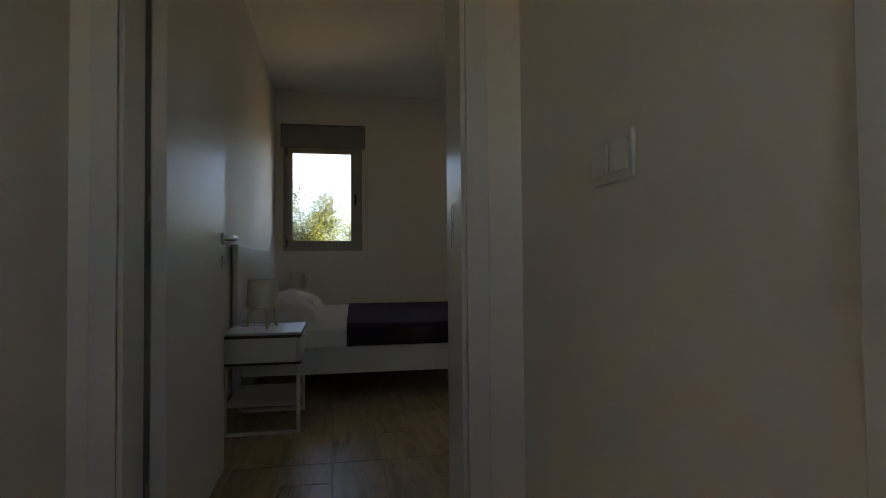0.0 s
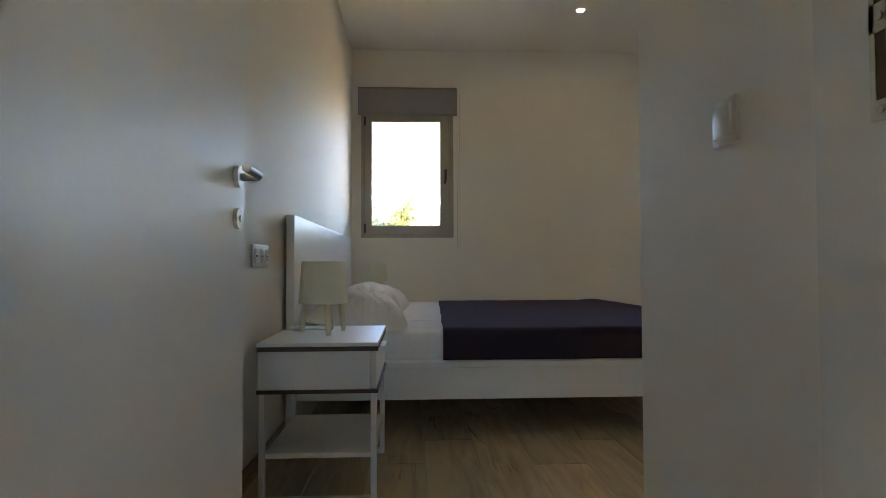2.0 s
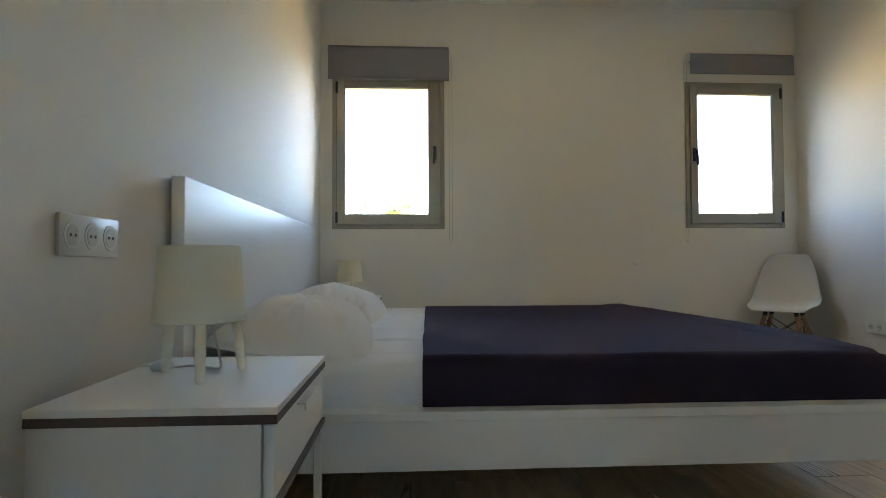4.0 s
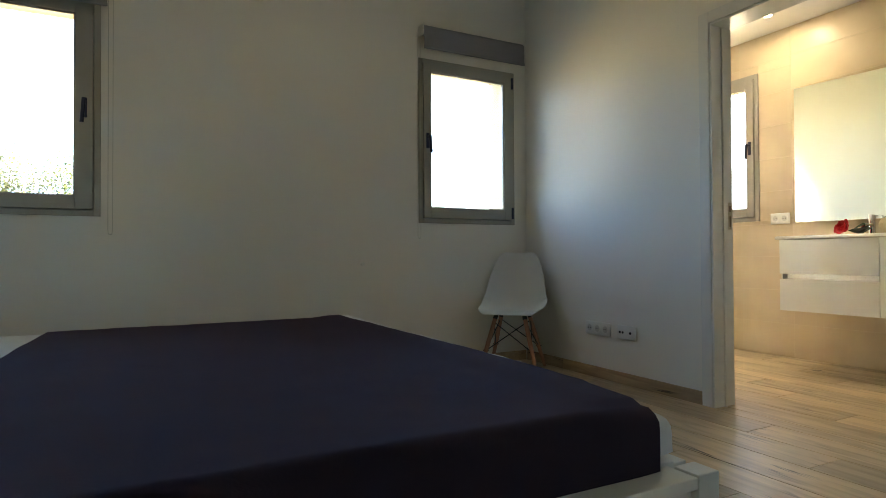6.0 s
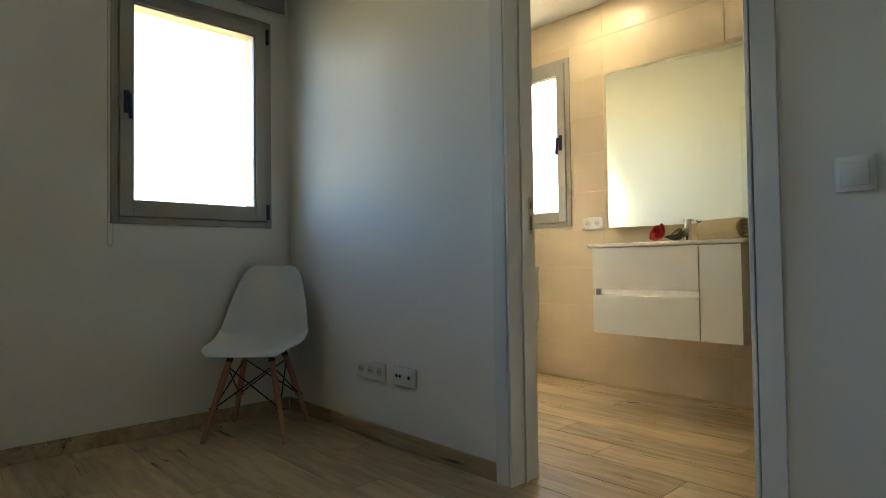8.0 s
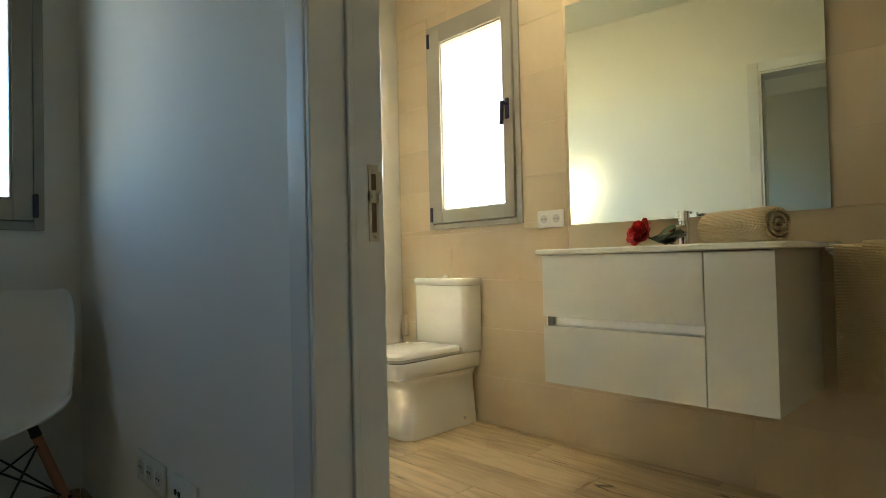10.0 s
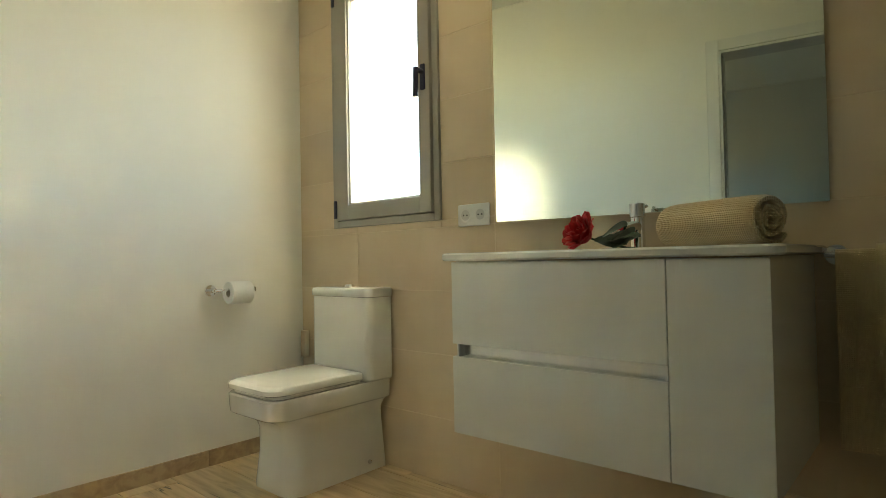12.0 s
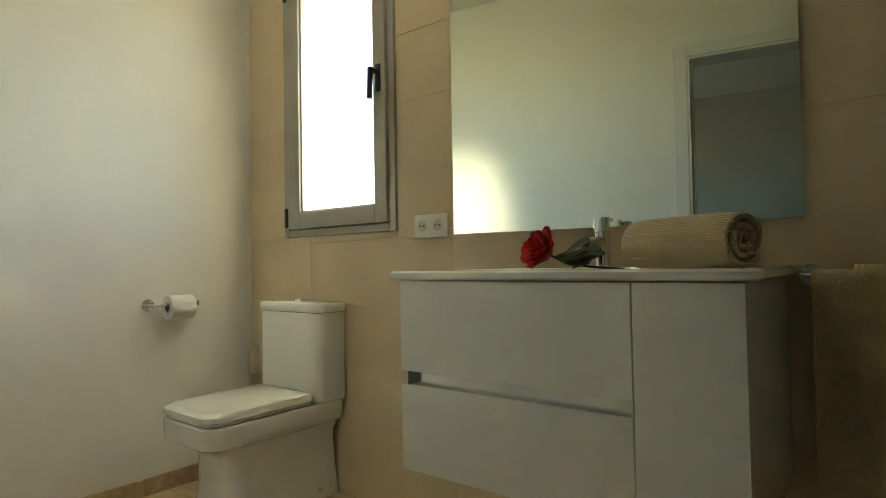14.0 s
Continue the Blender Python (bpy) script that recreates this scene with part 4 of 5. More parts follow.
def downlight(m, r):
    d = thing("recessed_spotlight", "small round recessed ceiling spotlight, white rim", "spotlight", m)
    bm = B()
    n = 28
    ring = lambda rr, z: [(rr * math.cos(2 * math.pi * i / n), rr * math.sin(2 * math.pi * i / n), z) for i in range(n)]
    loft(bm, [ring(r, 0.0), ring(r, -0.005), ring(r * 0.72, -0.007), ring(r * 0.66, 0.0)], False)
    part("rim", bm, PLASTIC, d, "", True)
    bm = B()
    rod(bm, (0, 0, -0.003), (0, 0, -0.001), r * 0.66, seg=n)
    part("lens", bm, LENS, d, "bright lens")
    return d


downlight(pose(2.04, -0.957, BED_CEIL), 0.042)
downlight(pose(5.555, -1.07, BATH_CEIL), 0.042)

spot_data = bpy.data.lights.new("spotlight_glow", "AREA")
spot_data.shape, spot_data.size, spot_data.energy, spot_data.color = "DISK", 0.055, 0.11, (1.0, 0.94, 0.83)
new("spotlight_glow", spot_data).matrix_world = look((5.555, -1.07, BATH_CEIL - 0.008), (5.555, -1.071, 0))

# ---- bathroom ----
# left side set proud of the tiles to aim the reflection; wedge backing added
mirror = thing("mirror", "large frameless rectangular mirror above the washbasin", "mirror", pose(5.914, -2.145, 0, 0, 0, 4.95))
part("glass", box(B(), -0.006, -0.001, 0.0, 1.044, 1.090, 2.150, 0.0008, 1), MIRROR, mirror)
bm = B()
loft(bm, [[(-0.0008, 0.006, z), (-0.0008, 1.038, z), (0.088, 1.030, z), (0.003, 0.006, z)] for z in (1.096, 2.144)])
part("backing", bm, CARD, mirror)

VF = 5.388
vanity = thing("vanity_unit", "white gloss wall-hung washbasin cabinet with two drawers", "vanity")
part("side_panel", box(B(), VF + 0.020, 5.918, -1.262, -1.244, 0.432, 0.946, 0.001, 1), GLOSS_WHITE, vanity)
part("side_panel", box(B(), VF + 0.020, 5.918, -2.102, -2.084, 0.432, 0.946, 0.001, 1), GLOSS_WHITE, vanity)
part("bottom_panel", box(B(), VF + 0.022, 5.918, -2.0838, -1.2622, 0.432, 0.450), GLOSS_WHITE, vanity)
part("inner_shelf", box(B(), VF + 0.05, 5.918, -2.0838, -1.2622, 0.68, 0.696), GLOSS_WHITE, vanity)
for z0, z1 in ((0.698, 0.9435), (0.431, 0.660)):
    part("drawer_front", box(B(), VF, VF + 0.019, -1.887, -1.243, z0, z1, 0.0015, 2), GLOSS_WHITE, vanity)
part("door_front", box(B(), VF, VF + 0.019, -2.103, -1.890, 0.431, 0.9435, 0.0015, 2), GLOSS_WHITE, vanity)
bm = B()
box(bm, VF + 0.030, VF + 0.034, -1.885, -1.2625, 0.655, 0.700)
box(bm, VF + 0.006, VF + 0.030, -1.885, -1.2625, 0.650, 0.654)
part("grip_channel", bm, CHANNEL, vanity, "recessed aluminium grip channel")
# dark block puts the shade of the set-back notch at this end
part("channel_end", box(B(), VF + 0.004, VF + 0.030, -1.268, -1.2622, 0.6605, 0.6975), GAP_SEAL_DARK, vanity, "dark block for the shaded notch at the channel end")
part("channel_end", box(B(), VF + 0.004, VF + 0.030, -1.8868, -1.881, 0.6605, 0.6975), CHANNEL, vanity)
counter = thing("washbasin", "white ceramic washbasin top with rounded edges", "washbasin")
bm = B()
loft(bm, [rounded(VF - 0.022 + i, 5.917, -2.135 + i, -1.214 - i, z, (0.012, 0.02, 0.02, 0.012), 5) for i, z in ((0.006, 0.947), (0.0, 0.952), (0.0, 0.965), (0.004, 0.970), (0.010, 0.971))], False)
loft_top = [rounded(VF - 0.012 + i, 5.907 - i, -2.125 + i, -1.224 - i, z, 0.02 + i * 0.3, 5) for i, z in ((0.0, 0.971), (0.10, 0.970), (0.112, 0.955), (0.15, 0.951))]
loft(bm, loft_top, False)
bm.faces.new([bm.verts.new(p) for p in loft_top[-1]])
bm.faces.new([bm.verts.new(p) for p in rounded(VF - 0.016, 5.917, -2.129, -1.220, 0.947, 0.015, 5)])
part("basin_top", bm, CERAMIC, counter, "", True)

tap = thing("basin_mixer_tap", "chrome single-lever mixer tap on the washbasin", "tap", pose(5.755, -1.675, 0.970))
bm = B()
rod(bm, (0, 0, 0), (0, 0, 0.006), 0.027, seg=28)
rod(bm, (0, 0, 0.006), (0, 0, 0.098), 0.0225, 0.0215, seg=28)
part("body", bm, CHROME, tap, "", True)
bm = B()
loft(bm, [[(x, y, z) for y, z in ((-0.016, zc - h), (0.016, zc - h), (0.018, zc), (0.014, zc + h), (-0.014, zc + h), (-0.018, zc))] for x, zc, h in ((0.0, 0.070, 0.014), (-0.06, 0.072, 0.012), (-0.115, 0.068, 0.010), (-0.125, 0.064, 0.008))])
rod(bm, (-0.110, 0, 0.050), (-0.110, 0, 0.064), 0.011, seg=16)
part("spout", bm, CHROME, tap, "", True)
bm = B()
rod(bm, (0, 0, 0.100), (0, 0, 0.140), 0.0225, 0.0225, seg=28)
rod(bm, (0.0, 0, 0.132), (0.075, -0.0, 0.138), 0.006, 0.005, seg=12)
part("lever", bm, CHROME, tap, "", True)


def towel_roll(m, r, length):
    """A hand towel rolled up tightly; local x along its axis."""
    t = thing("rolled_towel", "beige cotton hand towel rolled up on washbasin", "towel", m)
    bm = B()
    turns, n = 2.8, 150
    pts = []
    for i in range(n + 1):
        f = i / n
        an = f * turns * 2 * math.pi + 0.6
        rr = 0.008 + (r - 0.008) * f
        wob = 1 + 0.05 * noise.noise((math.cos(an) * 1.5, math.sin(an) * 1.5, f * 3))
        pts.append(((rr * math.cos(an)) * wob * 1.06, rr * math.sin(an) * wob * 0.96))
    th = (r / turns) * 0.80
    cols = []
    steps = 26
    for i, (y, z) in enumerate(pts):
        d = Vector((y, z))
        nrm = d.normalized() if d.length > 1e-5 else Vector((0, 1))
        cols.append((Vector((y, z)), nrm * th / 2))
    rows = []
    for k in range(steps + 1):
        f = k / steps
        x = (f - 0.5) * length
        endr = 1 - 0.05 * (abs(2 * f - 1)) ** 6
        row = []
        slim = 1 - 0.45 * abs(2 * f - 1) ** 24
        for i, (c, half) in enumerate(cols):
            o, q = c + half * slim, c - half * slim
            s = 0.010 * noise.noise((i * 0.05, 3, 1)) * abs(2 * f - 1) ** 8 * (1 if f > 0.5 else -1)
            bumpy = 1 + 0.012 * noise.noise((f * 9, i * 0.12, 2))
            row.append((Vector((x + s, o.x * endr * bumpy, o.y * endr * bumpy)), Vector((x + s, q.x * endr * bumpy, q.y * endr * bumpy))))
        rows.append(row)
    outer = [[bm.verts.new(p[0]) for p in row] for row in rows]
    inner = [[bm.verts.new(p[1]) for p in row] for row in rows]
    for k in range(steps):
        for i in range(n):
            bm.faces.new((outer[k][i], outer[k][i + 1], outer[k + 1][i + 1], outer[k + 1][i]))
            bm.faces.new((inner[k][i], inner[k + 1][i], inner[k + 1][i + 1], inner[k][i + 1]))
    for k in (0, steps):
        for i in range(n):
            bm.faces.new((outer[k][i], inner[k][i], inner[k][i + 1], outer[k][i + 1]))
    for i in (0, n):
        for k in range(steps):
            bm.faces.new((outer[k][i], outer[k + 1][i], inner[k + 1][i], inner[k][i]))
    part("cloth", bm, TOWEL, t, "", True)
    return t


towel_roll(pose(5.570, -1.953, 0.970 + 0.060, 0, 0, -115), 0.061, 0.29)


def rose(m):
    r = thing("rose", "red cut rose with dark green leaves lying down", "flower", m)
    random.seed(4)
    # bloom axis leans forwards and left
    tilt = Vector((0, 0, 1)).rotation_difference(Vector((-0.738, 0.368, 0.45))).to_matrix().to_4x4()
    for layer, (count, rad, h, open_) in enumerate(((3, 0.011, 0.048, 0.05), (4, 0.020, 0.054, 0.15), (5, 0.029, 0.054, 0.3), (5, 0.036, 0.050, 0.5), (6, 0.041, 0.043, 0.7))):
        for k in range(count):
            an = 2 * math.pi * (k + 0.37 * layer) / count + random.uniform(-0.15, 0.15)
            bm = B()
            nu, nv = 8, 8
            grid = []
            wide = 3.2 / count * (1.3 if layer else 1.6)
            for i in range(nu + 1):
                u = i / nu
                row = []
                for j in range(nv + 1):
                    v = 2 * j / nv - 1
                    prof = math.sin(math.pi * min(1, u * 0.86 + 0.10)) ** 0.6
                    a2 = an + v * wide * prof
                    rr = rad * (0.25 + 0.75 * u ** 0.7) + open_ * 0.012 * u ** 3 * (1 + 0.3 * v * v)
                    rr += 0.003 * noise.noise((u * 4, v * 3, an * 3 + layer))
                    z = h * (u - 0.16 * u ** 4 * open_) - 0.006 * v * v * u + 0.003 * noise.noise((u * 3, v * 5, an + 5))
                    row.append(bm.verts.new(tilt @ Vector((rr * math.cos(a2), rr * math.sin(a2), z - 0.012)) * 1.22))
                grid.append(row)
            for i in range(nu):
                for j in range(nv):
                    bm.faces.new((grid[i][j], grid[i + 1][j], grid[i + 1][j + 1], grid[i][j + 1]))
            part("petal", bm, PETAL, r, "", True)
    bm = B()
    tube(bm, [tilt @ Vector((0, 0, -0.01)), (0.015, -0.05, -0.025), (0.02, -0.12, -0.040), (0.03, -0.20, -0.046)], 0.003, 8)
    part("stem", bm, LEAF, r, "green stem", True)
    for (bx, by, bz), an, tip, ln in (((0.015, -0.06, -0.02), -70, 0.02, 0.09), ((0.02, -0.07, -0.02), -110, 0.035, 0.085), ((0.015, -0.05, -0.025), -35, 0.01, 0.07), ((0.02, -0.09, -0.03), -140, -0.004, 0.08), ((0.01, -0.05, -0.01), -95, 0.055, 0.075), ((0.0, -0.03, -0.02), -60, -0.01, 0.09)):
        bm = B()
        d = Vector((math.cos(radians(an)), math.sin(radians(an)), 0))
        s = Vector((-d.y, d.x, 0.6)).normalized()
        rows = []
        for i in range(9):
            u = i / 8
            w = 0.036 * math.sin(math.pi * min(1, u * 0.95 + 0.03)) ** 0.8
            c = Vector((bx, by, bz)) + d * ln * u + Vector((0, 0, tip * u * (2 - u) * 0.5))
            rows.append([bm.verts.new(c + s * w * q + Vector((0, 0, 0.006 * abs(q)))) for q in (-1, -0.5, 0, 0.5, 1)])
        for a, b in zip(rows, rows[1:]):
            for q in range(4):
                bm.faces.new((a[q], a[q + 1], b[q + 1], b[q]))
        part("leaf", bm, LEAF, r, "dark green leaf", True)
    return r


rose(pose(5.56, -1.600, 1.014))

switch(pose(5.918, -0.925, 1.135, 0, 0, -90), 2, "socket", "white double power socket on sand tiles")


def towel_rail(m):
    """A wall rail; local x across, -y out of the wall."""
    t = thing("towel_rail", "chrome towel rail fixed to the tiled wall", "towel rail", m)
    for x in (0.0, 0.50):
        bm = B()
        rod(bm, (x, 0, 0), (x, -0.010, 0), 0.027, seg=24)
        rod(bm, (x, -0.010, 0), (x, -0.065, 0), 0.009, seg=14)
        part("mount", bm, CHROME, t, "", True)
    bm = B()
    rod(bm, (-0.02, -0.065, 0), (0.52, -0.065, 0), 0.008, seg=14)
    part("bar", bm, CHROME, t, "", True)
    return t


towel_rail(pose(5.918, -2.155, 0.945, 0, 0, -90))


def hung_towel(m, width, front, back, th, label):
    t = thing("towel", label, "towel", m, group="beige towels on the rail")
    bm = B()
    path = [(0.014 + th, -back)] + [(0.014 + th, -back * f) for f in (0.75, 0.5, 0.25, 0.05)]
    for k in range(7):
        an = math.pi * k / 6
        path.append(((0.014 + th) * math.cos(an), (0.014 + th) * math.sin(an)))
    path += [(-0.014 - th, -front * f) for f in (0.05, 0.2, 0.4, 0.6, 0.8, 0.93, 0.94, 0.97, 1)]
    n = 40
    grid = []
    for i in range(n + 1):
        x = width * i / n
        row = []
        for y, z in path:
            sway = 0.010 * noise.noise((x * 7, z * 1.5, 3)) * min(1, -z * 3 if z < 0 else 0)
            row.append(bm.verts.new((x + 0.018 * noise.noise((0, z * 3, i // n)) * (-z), y + sway * (1 if y < 0 else 0.4), z)))
        grid.append(row)
    for i in range(n):
        for k in range(len(path) - 1):
            bm.faces.new((grid[i][k], grid[i + 1][k], grid[i + 1][k + 1], grid[i][k + 1]))
    thicken(bm, 0.006)
    part("cloth", bm, TOWEL, t, "", True)


hung_towel(pose(5.853, -2.160, 0.945, 0, 0, -90), 0.46, 0.50, 0.46, 0.0, "large beige cotton bath towel hanging on a rail")
hung_towel(pose(5.853, -2.245, 0.947, 0, 0, -90), 0.30, 0.375, 0.30, 0.010, "small beige cotton hand towel hung over another")


def toilet(m):
    """A close-coupled toilet with squared rounded forms; local origin at floor and wall, -x out of the wall."""
    t = thing("toilet", "white ceramic close-coupled toilet with closed lid", "toilet", m)
    w = 0.190
    bm = B()
    front = lambda x0, hw, z, r, x1=-0.006: rounded(x0, x1, -hw, hw, z, (0.006, r, r, 0.006), 8)
    loft(bm, [front(-0.528, 0.156, 0.0, 0.08, -0.008), front(-0.528, 0.158, 0.02, 0.08, -0.010), front(-0.512, 0.153, 0.15, 0.08, -0.020), front(-0.512, 0.154, 0.250, 0.08, -0.030), front(-0.528, 0.158, 0.285, 0.08, -0.034), front(-0.580, 0.167, 0.316, 0.08, -0.022), front(-0.598, 0.173, 0.3235, 0.08), front(-0.616, 0.184, 0.3265, 0.078),
              front(-0.624, 0.189, 0.333, 0.075), front(-0.626, 0.190, 0.36, 0.07), front(-0.628, 0.192, 0.405, 0.07), front(-0.622, 0.188, 0.412, 0.066)])
    part("bowl", bm, CERAMIC, t, "", True)
    for side in (-1, 1):
        bm = B()
        rod(bm, (-0.11, side * 0.156, 0.045), (-0.11, side * 0.162, 0.045), 0.010, seg=14)
        part("bolt_cover", bm, STEEL, t, "", True)
    seat = lambda x0, hw, z, r, x1=-0.160: rounded(x0, x1, -hw, hw, z, (0.02, r, r, 0.02), 8)
    bm = B()
    loft(bm, [seat(-0.606, 0.172, 0.412, 0.06), seat(-0.610, 0.175, 0.414, 0.06), seat(-0.610, 0.175, 0.4265, 0.06), seat(-0.606, 0.172, 0.4275, 0.06)])
    part("seat", bm, CERAMIC, t, "", True)
    bm = B()
    loft(bm, [seat(-0.624, 0.186, 0.428, 0.07), seat(-0.630, 0.190, 0.432, 0.07), seat(-0.630, 0.190, 0.450, 0.07), seat(-0.622, 0.184, 0.459, 0.066), seat(-0.600, 0.165, 0.464, 0.055, -0.175)])
    part("lid", bm, CERAMIC, t, "", True)
    bm = B()
    tank = lambda x0, hw, z, r: rounded(x0, -0.006, -hw, hw, z, (0.012, r, r, 0.012), 8)
    loft(bm, [tank(-0.142, 0.2040, 0.413, 0.032), tank(-0.150, 0.2120, 0.422, 0.034), tank(-0.152, 0.2130, 0.44, 0.034), tank(-0.150, 0.2130, 0.70, 0.034), tank(-0.150, 0.2130, 0.790, 0.034)])
    body = part("cistern", bm, CERAMIC, t, "", True)
    bm = B()
    loft(bm, [tank(-0.154, 0.2170, 0.793, 0.034), tank(-0.156, 0.2190, 0.797, 0.035), tank(-0.156, 0.2190, 0.822, 0.035), tank(-0.150, 0.2140, 0.831, 0.032), tank(-0.135, 0.190, 0.834, 0.028)])
    part("cistern_lid", bm, CERAMIC, body, "", True)
    bm = B()
    rod(bm, (-0.08, 0, 0.832), (-0.08, 0, 0.842), 0.024, seg=24)
    rod(bm, (-0.08, 0, 0.842), (-0.08, 0, 0.846), 0.019, seg=24)
    part("flush_button", bm, CHROME, body, "chrome flush button", True)
    return t


toilet(pose(5.918, -0.222, 0))

holder = thing("toilet_roll_holder", "chrome toilet roll holder on the white wall", "roll holder", pose(5.395, 0.28, 0.828))
bm = B()
rod(bm, (0, 0, 0), (0, -0.012, 0), 0.027, seg=24)
rod(bm, (0, -0.012, 0), (0, -0.062, 0), 0.010, seg=14)
part("mount", bm, CHROME, holder, "", True)
bm = B()
tube(bm, [(0, -0.060, 0), (0.02, -0.072, 0), (0.195, -0.072, 0)], 0.008, 12)
rod(bm, (0.192, -0.072, -0.010), (0.192, -0.072, 0.012), 0.010, seg=12)
part("bar", bm, CHROME, holder, "", True)
roll = thing("toilet_roll", "full white toilet paper roll on chrome holder", "toilet roll", pose(5.395, 0.28, 0.828))
bm = B()
n = 40
ring = lambda r, x: [(x, -0.072 + r * math.cos(2 * math.pi * i / n), -0.012 + r * math.sin(2 * math.pi * i / n)) for i in range(n)]
loft(bm, [ring(0.021, 0.055), ring(0.052, 0.055), ring(0.054, 0.057), ring(0.054, 0.163), ring(0.052, 0.165), ring(0.021, 0.165)], False)
part("paper", bm, PAPER, roll, "", True)
bm = B()
loft(bm, [ring(0.021, 0.056), ring(0.0195, 0.056), ring(0.0195, 0.164), ring(0.021, 0.164)], False)
part("core", bm, CARD, roll, "", True)
valve = thing("valve_cover", "small beige cover in the bathroom corner", "cover", pose(5.918, 0.235, 0.52))
part("cover", box(B(), -0.030, 0, -0.018, 0.018, -0.07, 0.07, 0.004, 2), TILE_GROUT, valve)


# ---- outside ----
def tree(m, height, spread, leaves, seed, mat, bare=0.0):
    """A shrubby tree: tapered trunk, forked limbs and a ragged crown of small leaves."""
    t = thing("tree", "bushy olive-green tree with bare twigs on top", "tree", m, group="trees outside the windows")
    rng = random.Random(seed)
    bm = B()
    rod(bm, (0, 0, -0.1), (0.1, 0, height * 0.35), 0.13, 0.09, 10)
    ends = []
    for k in range(11):
        an = k * 2.4 + rng.uniform(-0.4, 0.4)
        r = spread * rng.uniform(0.35, 0.9)
        p = Vector((0.1, 0, height * rng.uniform(0.12, 0.35)))
        q = Vector((r * math.cos(an), r * math.sin(an), height * rng.uniform(0.45, 0.85)))
        mid = (p + q) / 2 + Vector((rng.uniform(-.3, .3), rng.uniform(-.3, .3), height * 0.06))
        rod(bm, p, mid, 0.06, 0.04, 7)
        rod(bm, mid, q, 0.04, 0.015, 7)
        ends += [q, mid, q * 0.6 + mid * 0.4]
        for _ in range(4):
            b = q + Vector((rng.uniform(-.7, .7), rng.uniform(-.7, .7), rng.uniform(0.1, 0.8)))
            rod(bm, q, b, 0.015, 0.006, 5)
            ends.append(b)
    if bare:
        p = Vector((-1.1, 0, height * 0.5))
        for k in range(6):
            q = p + Vector((rng.uniform(-0.15, 0.35), rng.uniform(-0.2, 0.2), bare / 6))
            rod(bm, p, q, 0.045 - 0.006 * k, 0.039 - 0.006 * k, 6)
            for _ in range(3):
                e1 = q + Vector((rng.uniform(-0.6, 0.6), rng.uniform(-0.3, 0.3), rng.uniform(0.1, 0.5)))
                rod(bm, q, e1, 0.014, 0.006, 5)
                rod(bm, e1, e1 + Vector((rng.uniform(-0.3, 0.3), 0, rng.uniform(0.0, 0.3))), 0.007, 0.004, 4)
            p = q
    part("trunk", bm, BARK, t)
    verts, faces = [], []
    for i in range(leaves):
        c = rng.choice(ends)
        g = Vector((rng.gauss(0, 0.36), rng.gauss(0, 0.36), rng.gauss(0, 0.30)))
        o = c + g
        o.z = max(0.05, o.z * (0.25 + 0.75 * rng.random() ** 0.35))
        d = Vector((rng.uniform(-1, 1), rng.uniform(-1, 1), rng.uniform(-0.6, 1))).normalized()
        s = d.orthogonal().normalized()
        ln, wd = rng.uniform(0.07, 0.15), rng.uniform(0.02, 0.045)
        k = len(verts)
        verts += [o, o + d * ln * 0.5 + s * wd, o + d * ln, o + d * ln * 0.5 - s * wd]
        faces.append((k, k + 1, k + 2, k + 3))
    me = bpy.data.meshes.new("crown")
    me.from_pydata([tuple(v) for v in verts], [], faces)
    me.materials.append(mat)
    ob = new("crown", me)
    ob.parent = t
    ob["kind"] = "stuff"
    return t


tree(pose(-0.6, 25, -0.5), 6.1, 2.2, 20000, 3, FOLIAGE, 3.6)
tree(pose(-4.6, 26, -0.5), 7.0, 2.6, 14000, 8, FOLIAGE_DRY)
tree(pose(2.9, 27, -0.5), 5.2, 1.9, 12000, 12, FOLIAGE_DRY, 1.6)
tree(pose(13.5, 26, -0.5), 4.9, 2.0, 9000, 21, FOLIAGE, 0.8)
tree(pose(17.5, 27, -0.5), 4.9, 2.1, 9000, 33, FOLIAGE_DRY)
# unseen trees, added north-west to hold back the bright low sky
tree(pose(-8.4, 22, -0.5), 7.4, 2.9, 14000, 41, FOLIAGE)
tree(pose(-12.0, 17, -0.5), 7.6, 3.0, 14000, 52, FOLIAGE_DRY)
tree(pose(-14.5, 11, -0.5), 7.2, 2.9, 14000, 63, FOLIAGE)


# ---- skirting, planks and tiles ----
def skirting(name, runs, label):
    base = thing(name, label, "skirting", kind="structure")
    for along, u0, u1, face, side in runs:
        u = u0
        while u < u1 - 0.01:
            v = min(u + 1.2, u1)
            f0, f1 = sorted((face, face + side * 0.011))
            if along == "x":
                bm = box(B(), u, v - 0.002, f0, f1, 0, 0.075, 0.0015, 1)
            else:
                bm = box(B(), f0, f1, u, v - 0.002, 0, 0.075, 0.0015, 1)
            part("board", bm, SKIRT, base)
            u = v


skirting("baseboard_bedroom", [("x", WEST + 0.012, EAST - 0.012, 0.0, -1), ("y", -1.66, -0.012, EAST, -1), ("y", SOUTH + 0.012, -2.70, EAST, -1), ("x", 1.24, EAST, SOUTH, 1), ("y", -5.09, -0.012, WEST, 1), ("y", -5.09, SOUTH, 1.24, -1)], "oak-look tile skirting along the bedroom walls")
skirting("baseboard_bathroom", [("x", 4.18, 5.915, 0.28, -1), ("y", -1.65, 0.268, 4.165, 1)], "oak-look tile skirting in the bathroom")
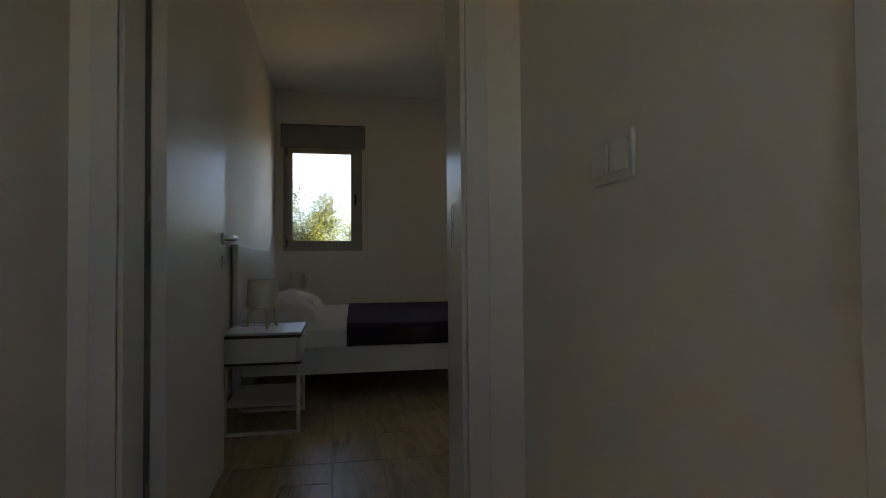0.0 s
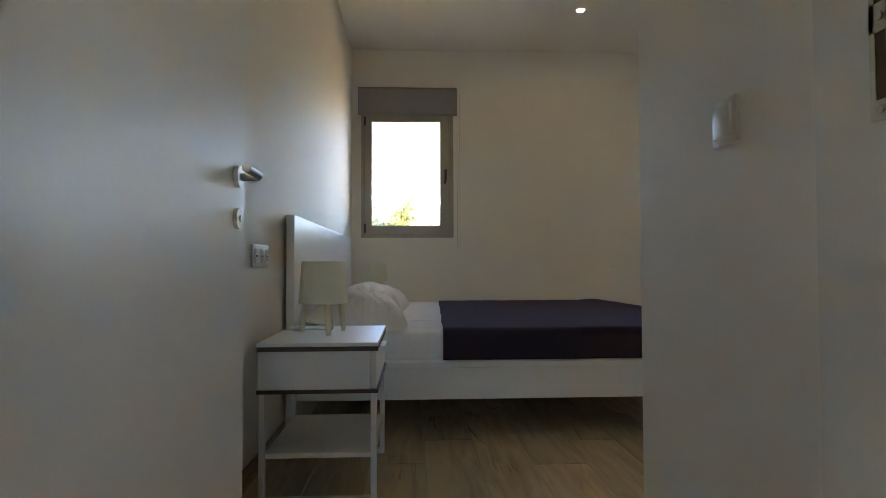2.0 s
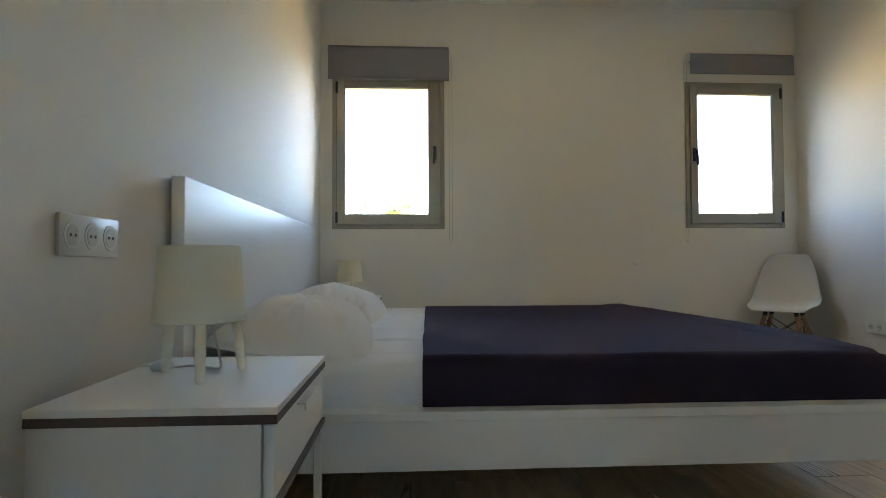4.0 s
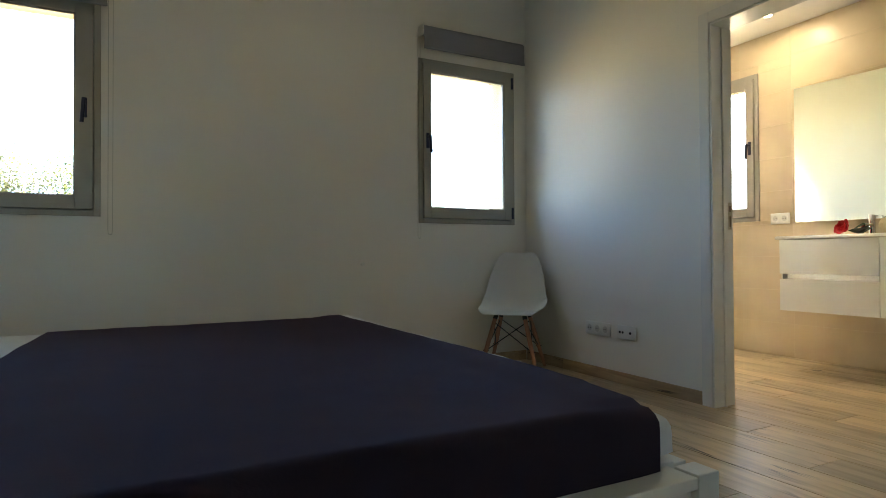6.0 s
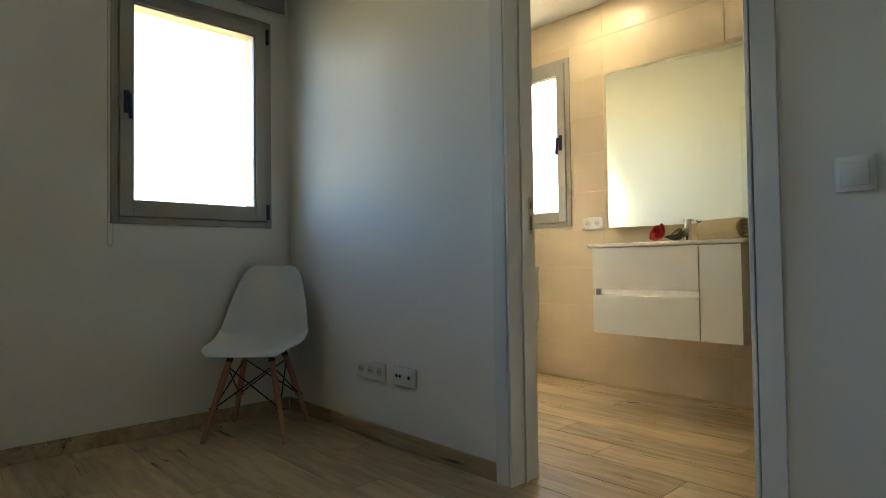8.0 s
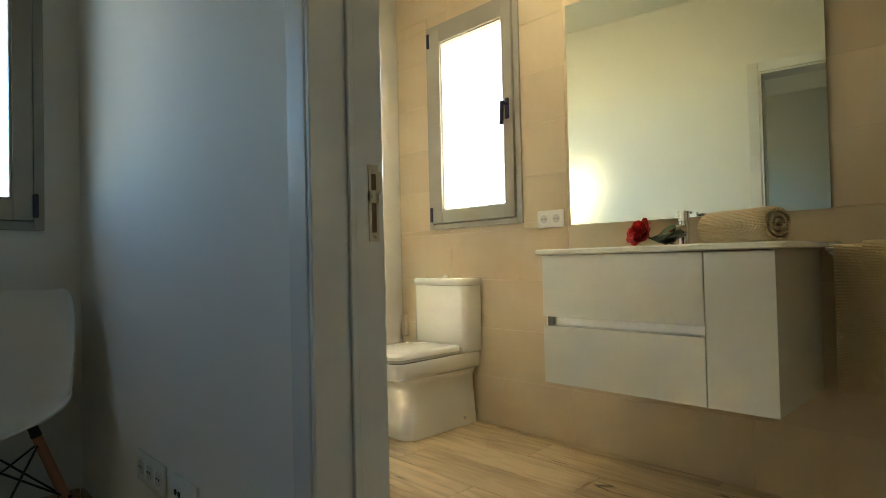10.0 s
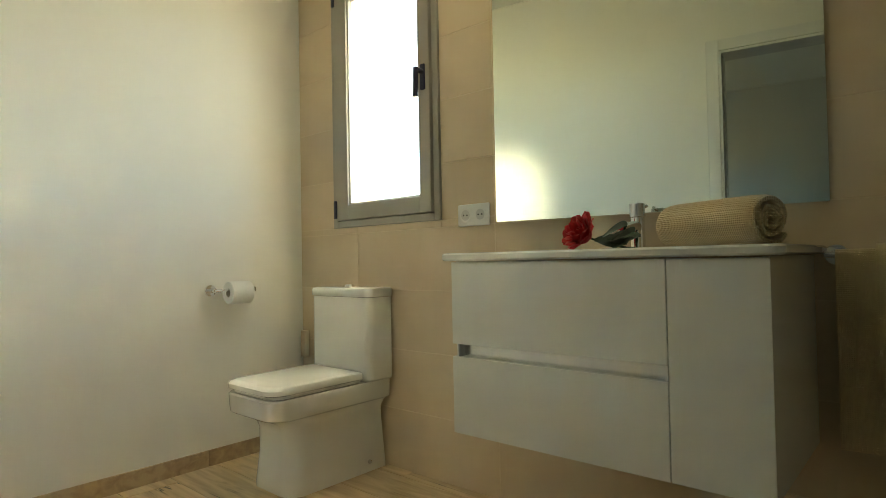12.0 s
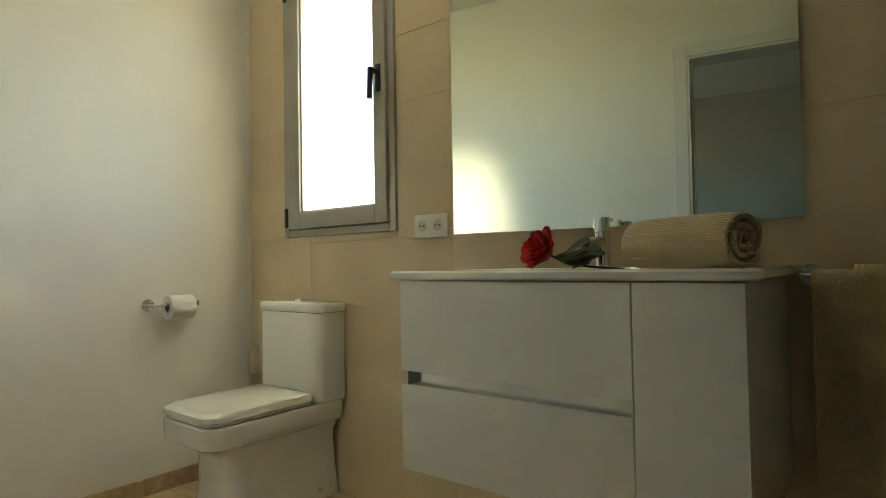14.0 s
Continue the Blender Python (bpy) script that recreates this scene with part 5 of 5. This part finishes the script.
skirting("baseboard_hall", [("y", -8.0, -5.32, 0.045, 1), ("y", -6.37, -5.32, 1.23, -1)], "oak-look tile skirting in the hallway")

PW, PL, GAP = 0.22, 1.20, 0.004
plank_meshes = {}


def plank_mesh(w, l):
    key = (round(w, 3), round(l, 3))
    if key not in plank_meshes:
        plank_meshes[key] = finish("plank", box(B(), 0, w, 0, l, -0.009, 0.0, 0.0012, 1), PLANK)
    return plank_meshes[key]


rng = random.Random(11)
for x0, x1, y0, y1 in ((WEST, 4.10, SOUTH, 0.0), (WEST, 1.24, -5.21, SOUTH), (0.045, 1.23, -8.0, -5.21), (4.10, 5.932, -3.8, 0.28)):
    col, x = 0, x0
    while x < x1 - 0.01:
        w = min(PW, x1 - x)
        y = y0 - (0, 0.78, 0.36)[col % 3] + rng.uniform(-0.06, 0.06)
        while y < y1 - 0.01:
            a, b = max(y, y0), min(y + PL, y1)
            if b - a > 0.02:
                ob = new("plank", plank_mesh(w - GAP, b - a - GAP))
                ob.location, ob.parent = (x, a, 0), floor
            y += PL
        x += w
        col += 1

TH, TL = 0.2735, 0.832
tile_wall = bpy.data.objects["wall_bath_east"]
joints = [0.28, -0.193, -0.193 - TL, -0.193 - 2 * TL, -0.193 - 3 * TL, -3.80]
tile_meshes = {}
for r in range(10):
    z0, z1 = r * TH, min((r + 1) * TH, BATH_CEIL)
    for ya, yb in zip(joints, joints[1:]):
        # cut the tile round the window
        cells = [(yb, ya, z0, z1)]
        if z1 > W3[2] and z0 < W3[3] and yb < W3[1] and ya > W3[0]:
            cells = []
            ys = sorted({yb, ya, *(v for v in W3[:2] if yb < v < ya)})
            zs = sorted({z0, z1, *(v for v in W3[2:] if z0 < v < z1)})
            for p, q in zip(ys, ys[1:]):
                for s, t in zip(zs, zs[1:]):
                    if not (W3[0] < (p + q) / 2 < W3[1] and W3[2] < (s + t) / 2 < W3[3]):
                        cells.append((p, q, s, t))
        for p, q, s, t in cells:
            g = 0.0018
            key = (round(q - p, 4), round(t - s, 4))
            if key not in tile_meshes:
                tile_meshes[key] = finish("tile", box(B(), 0, 0.012, g, q - p - g, g, t - s - g, 0.0008, 1), TILE)
            ob = new("tile", tile_meshes[key])
            ob.location, ob.parent = (5.920, p, s), tile_wall
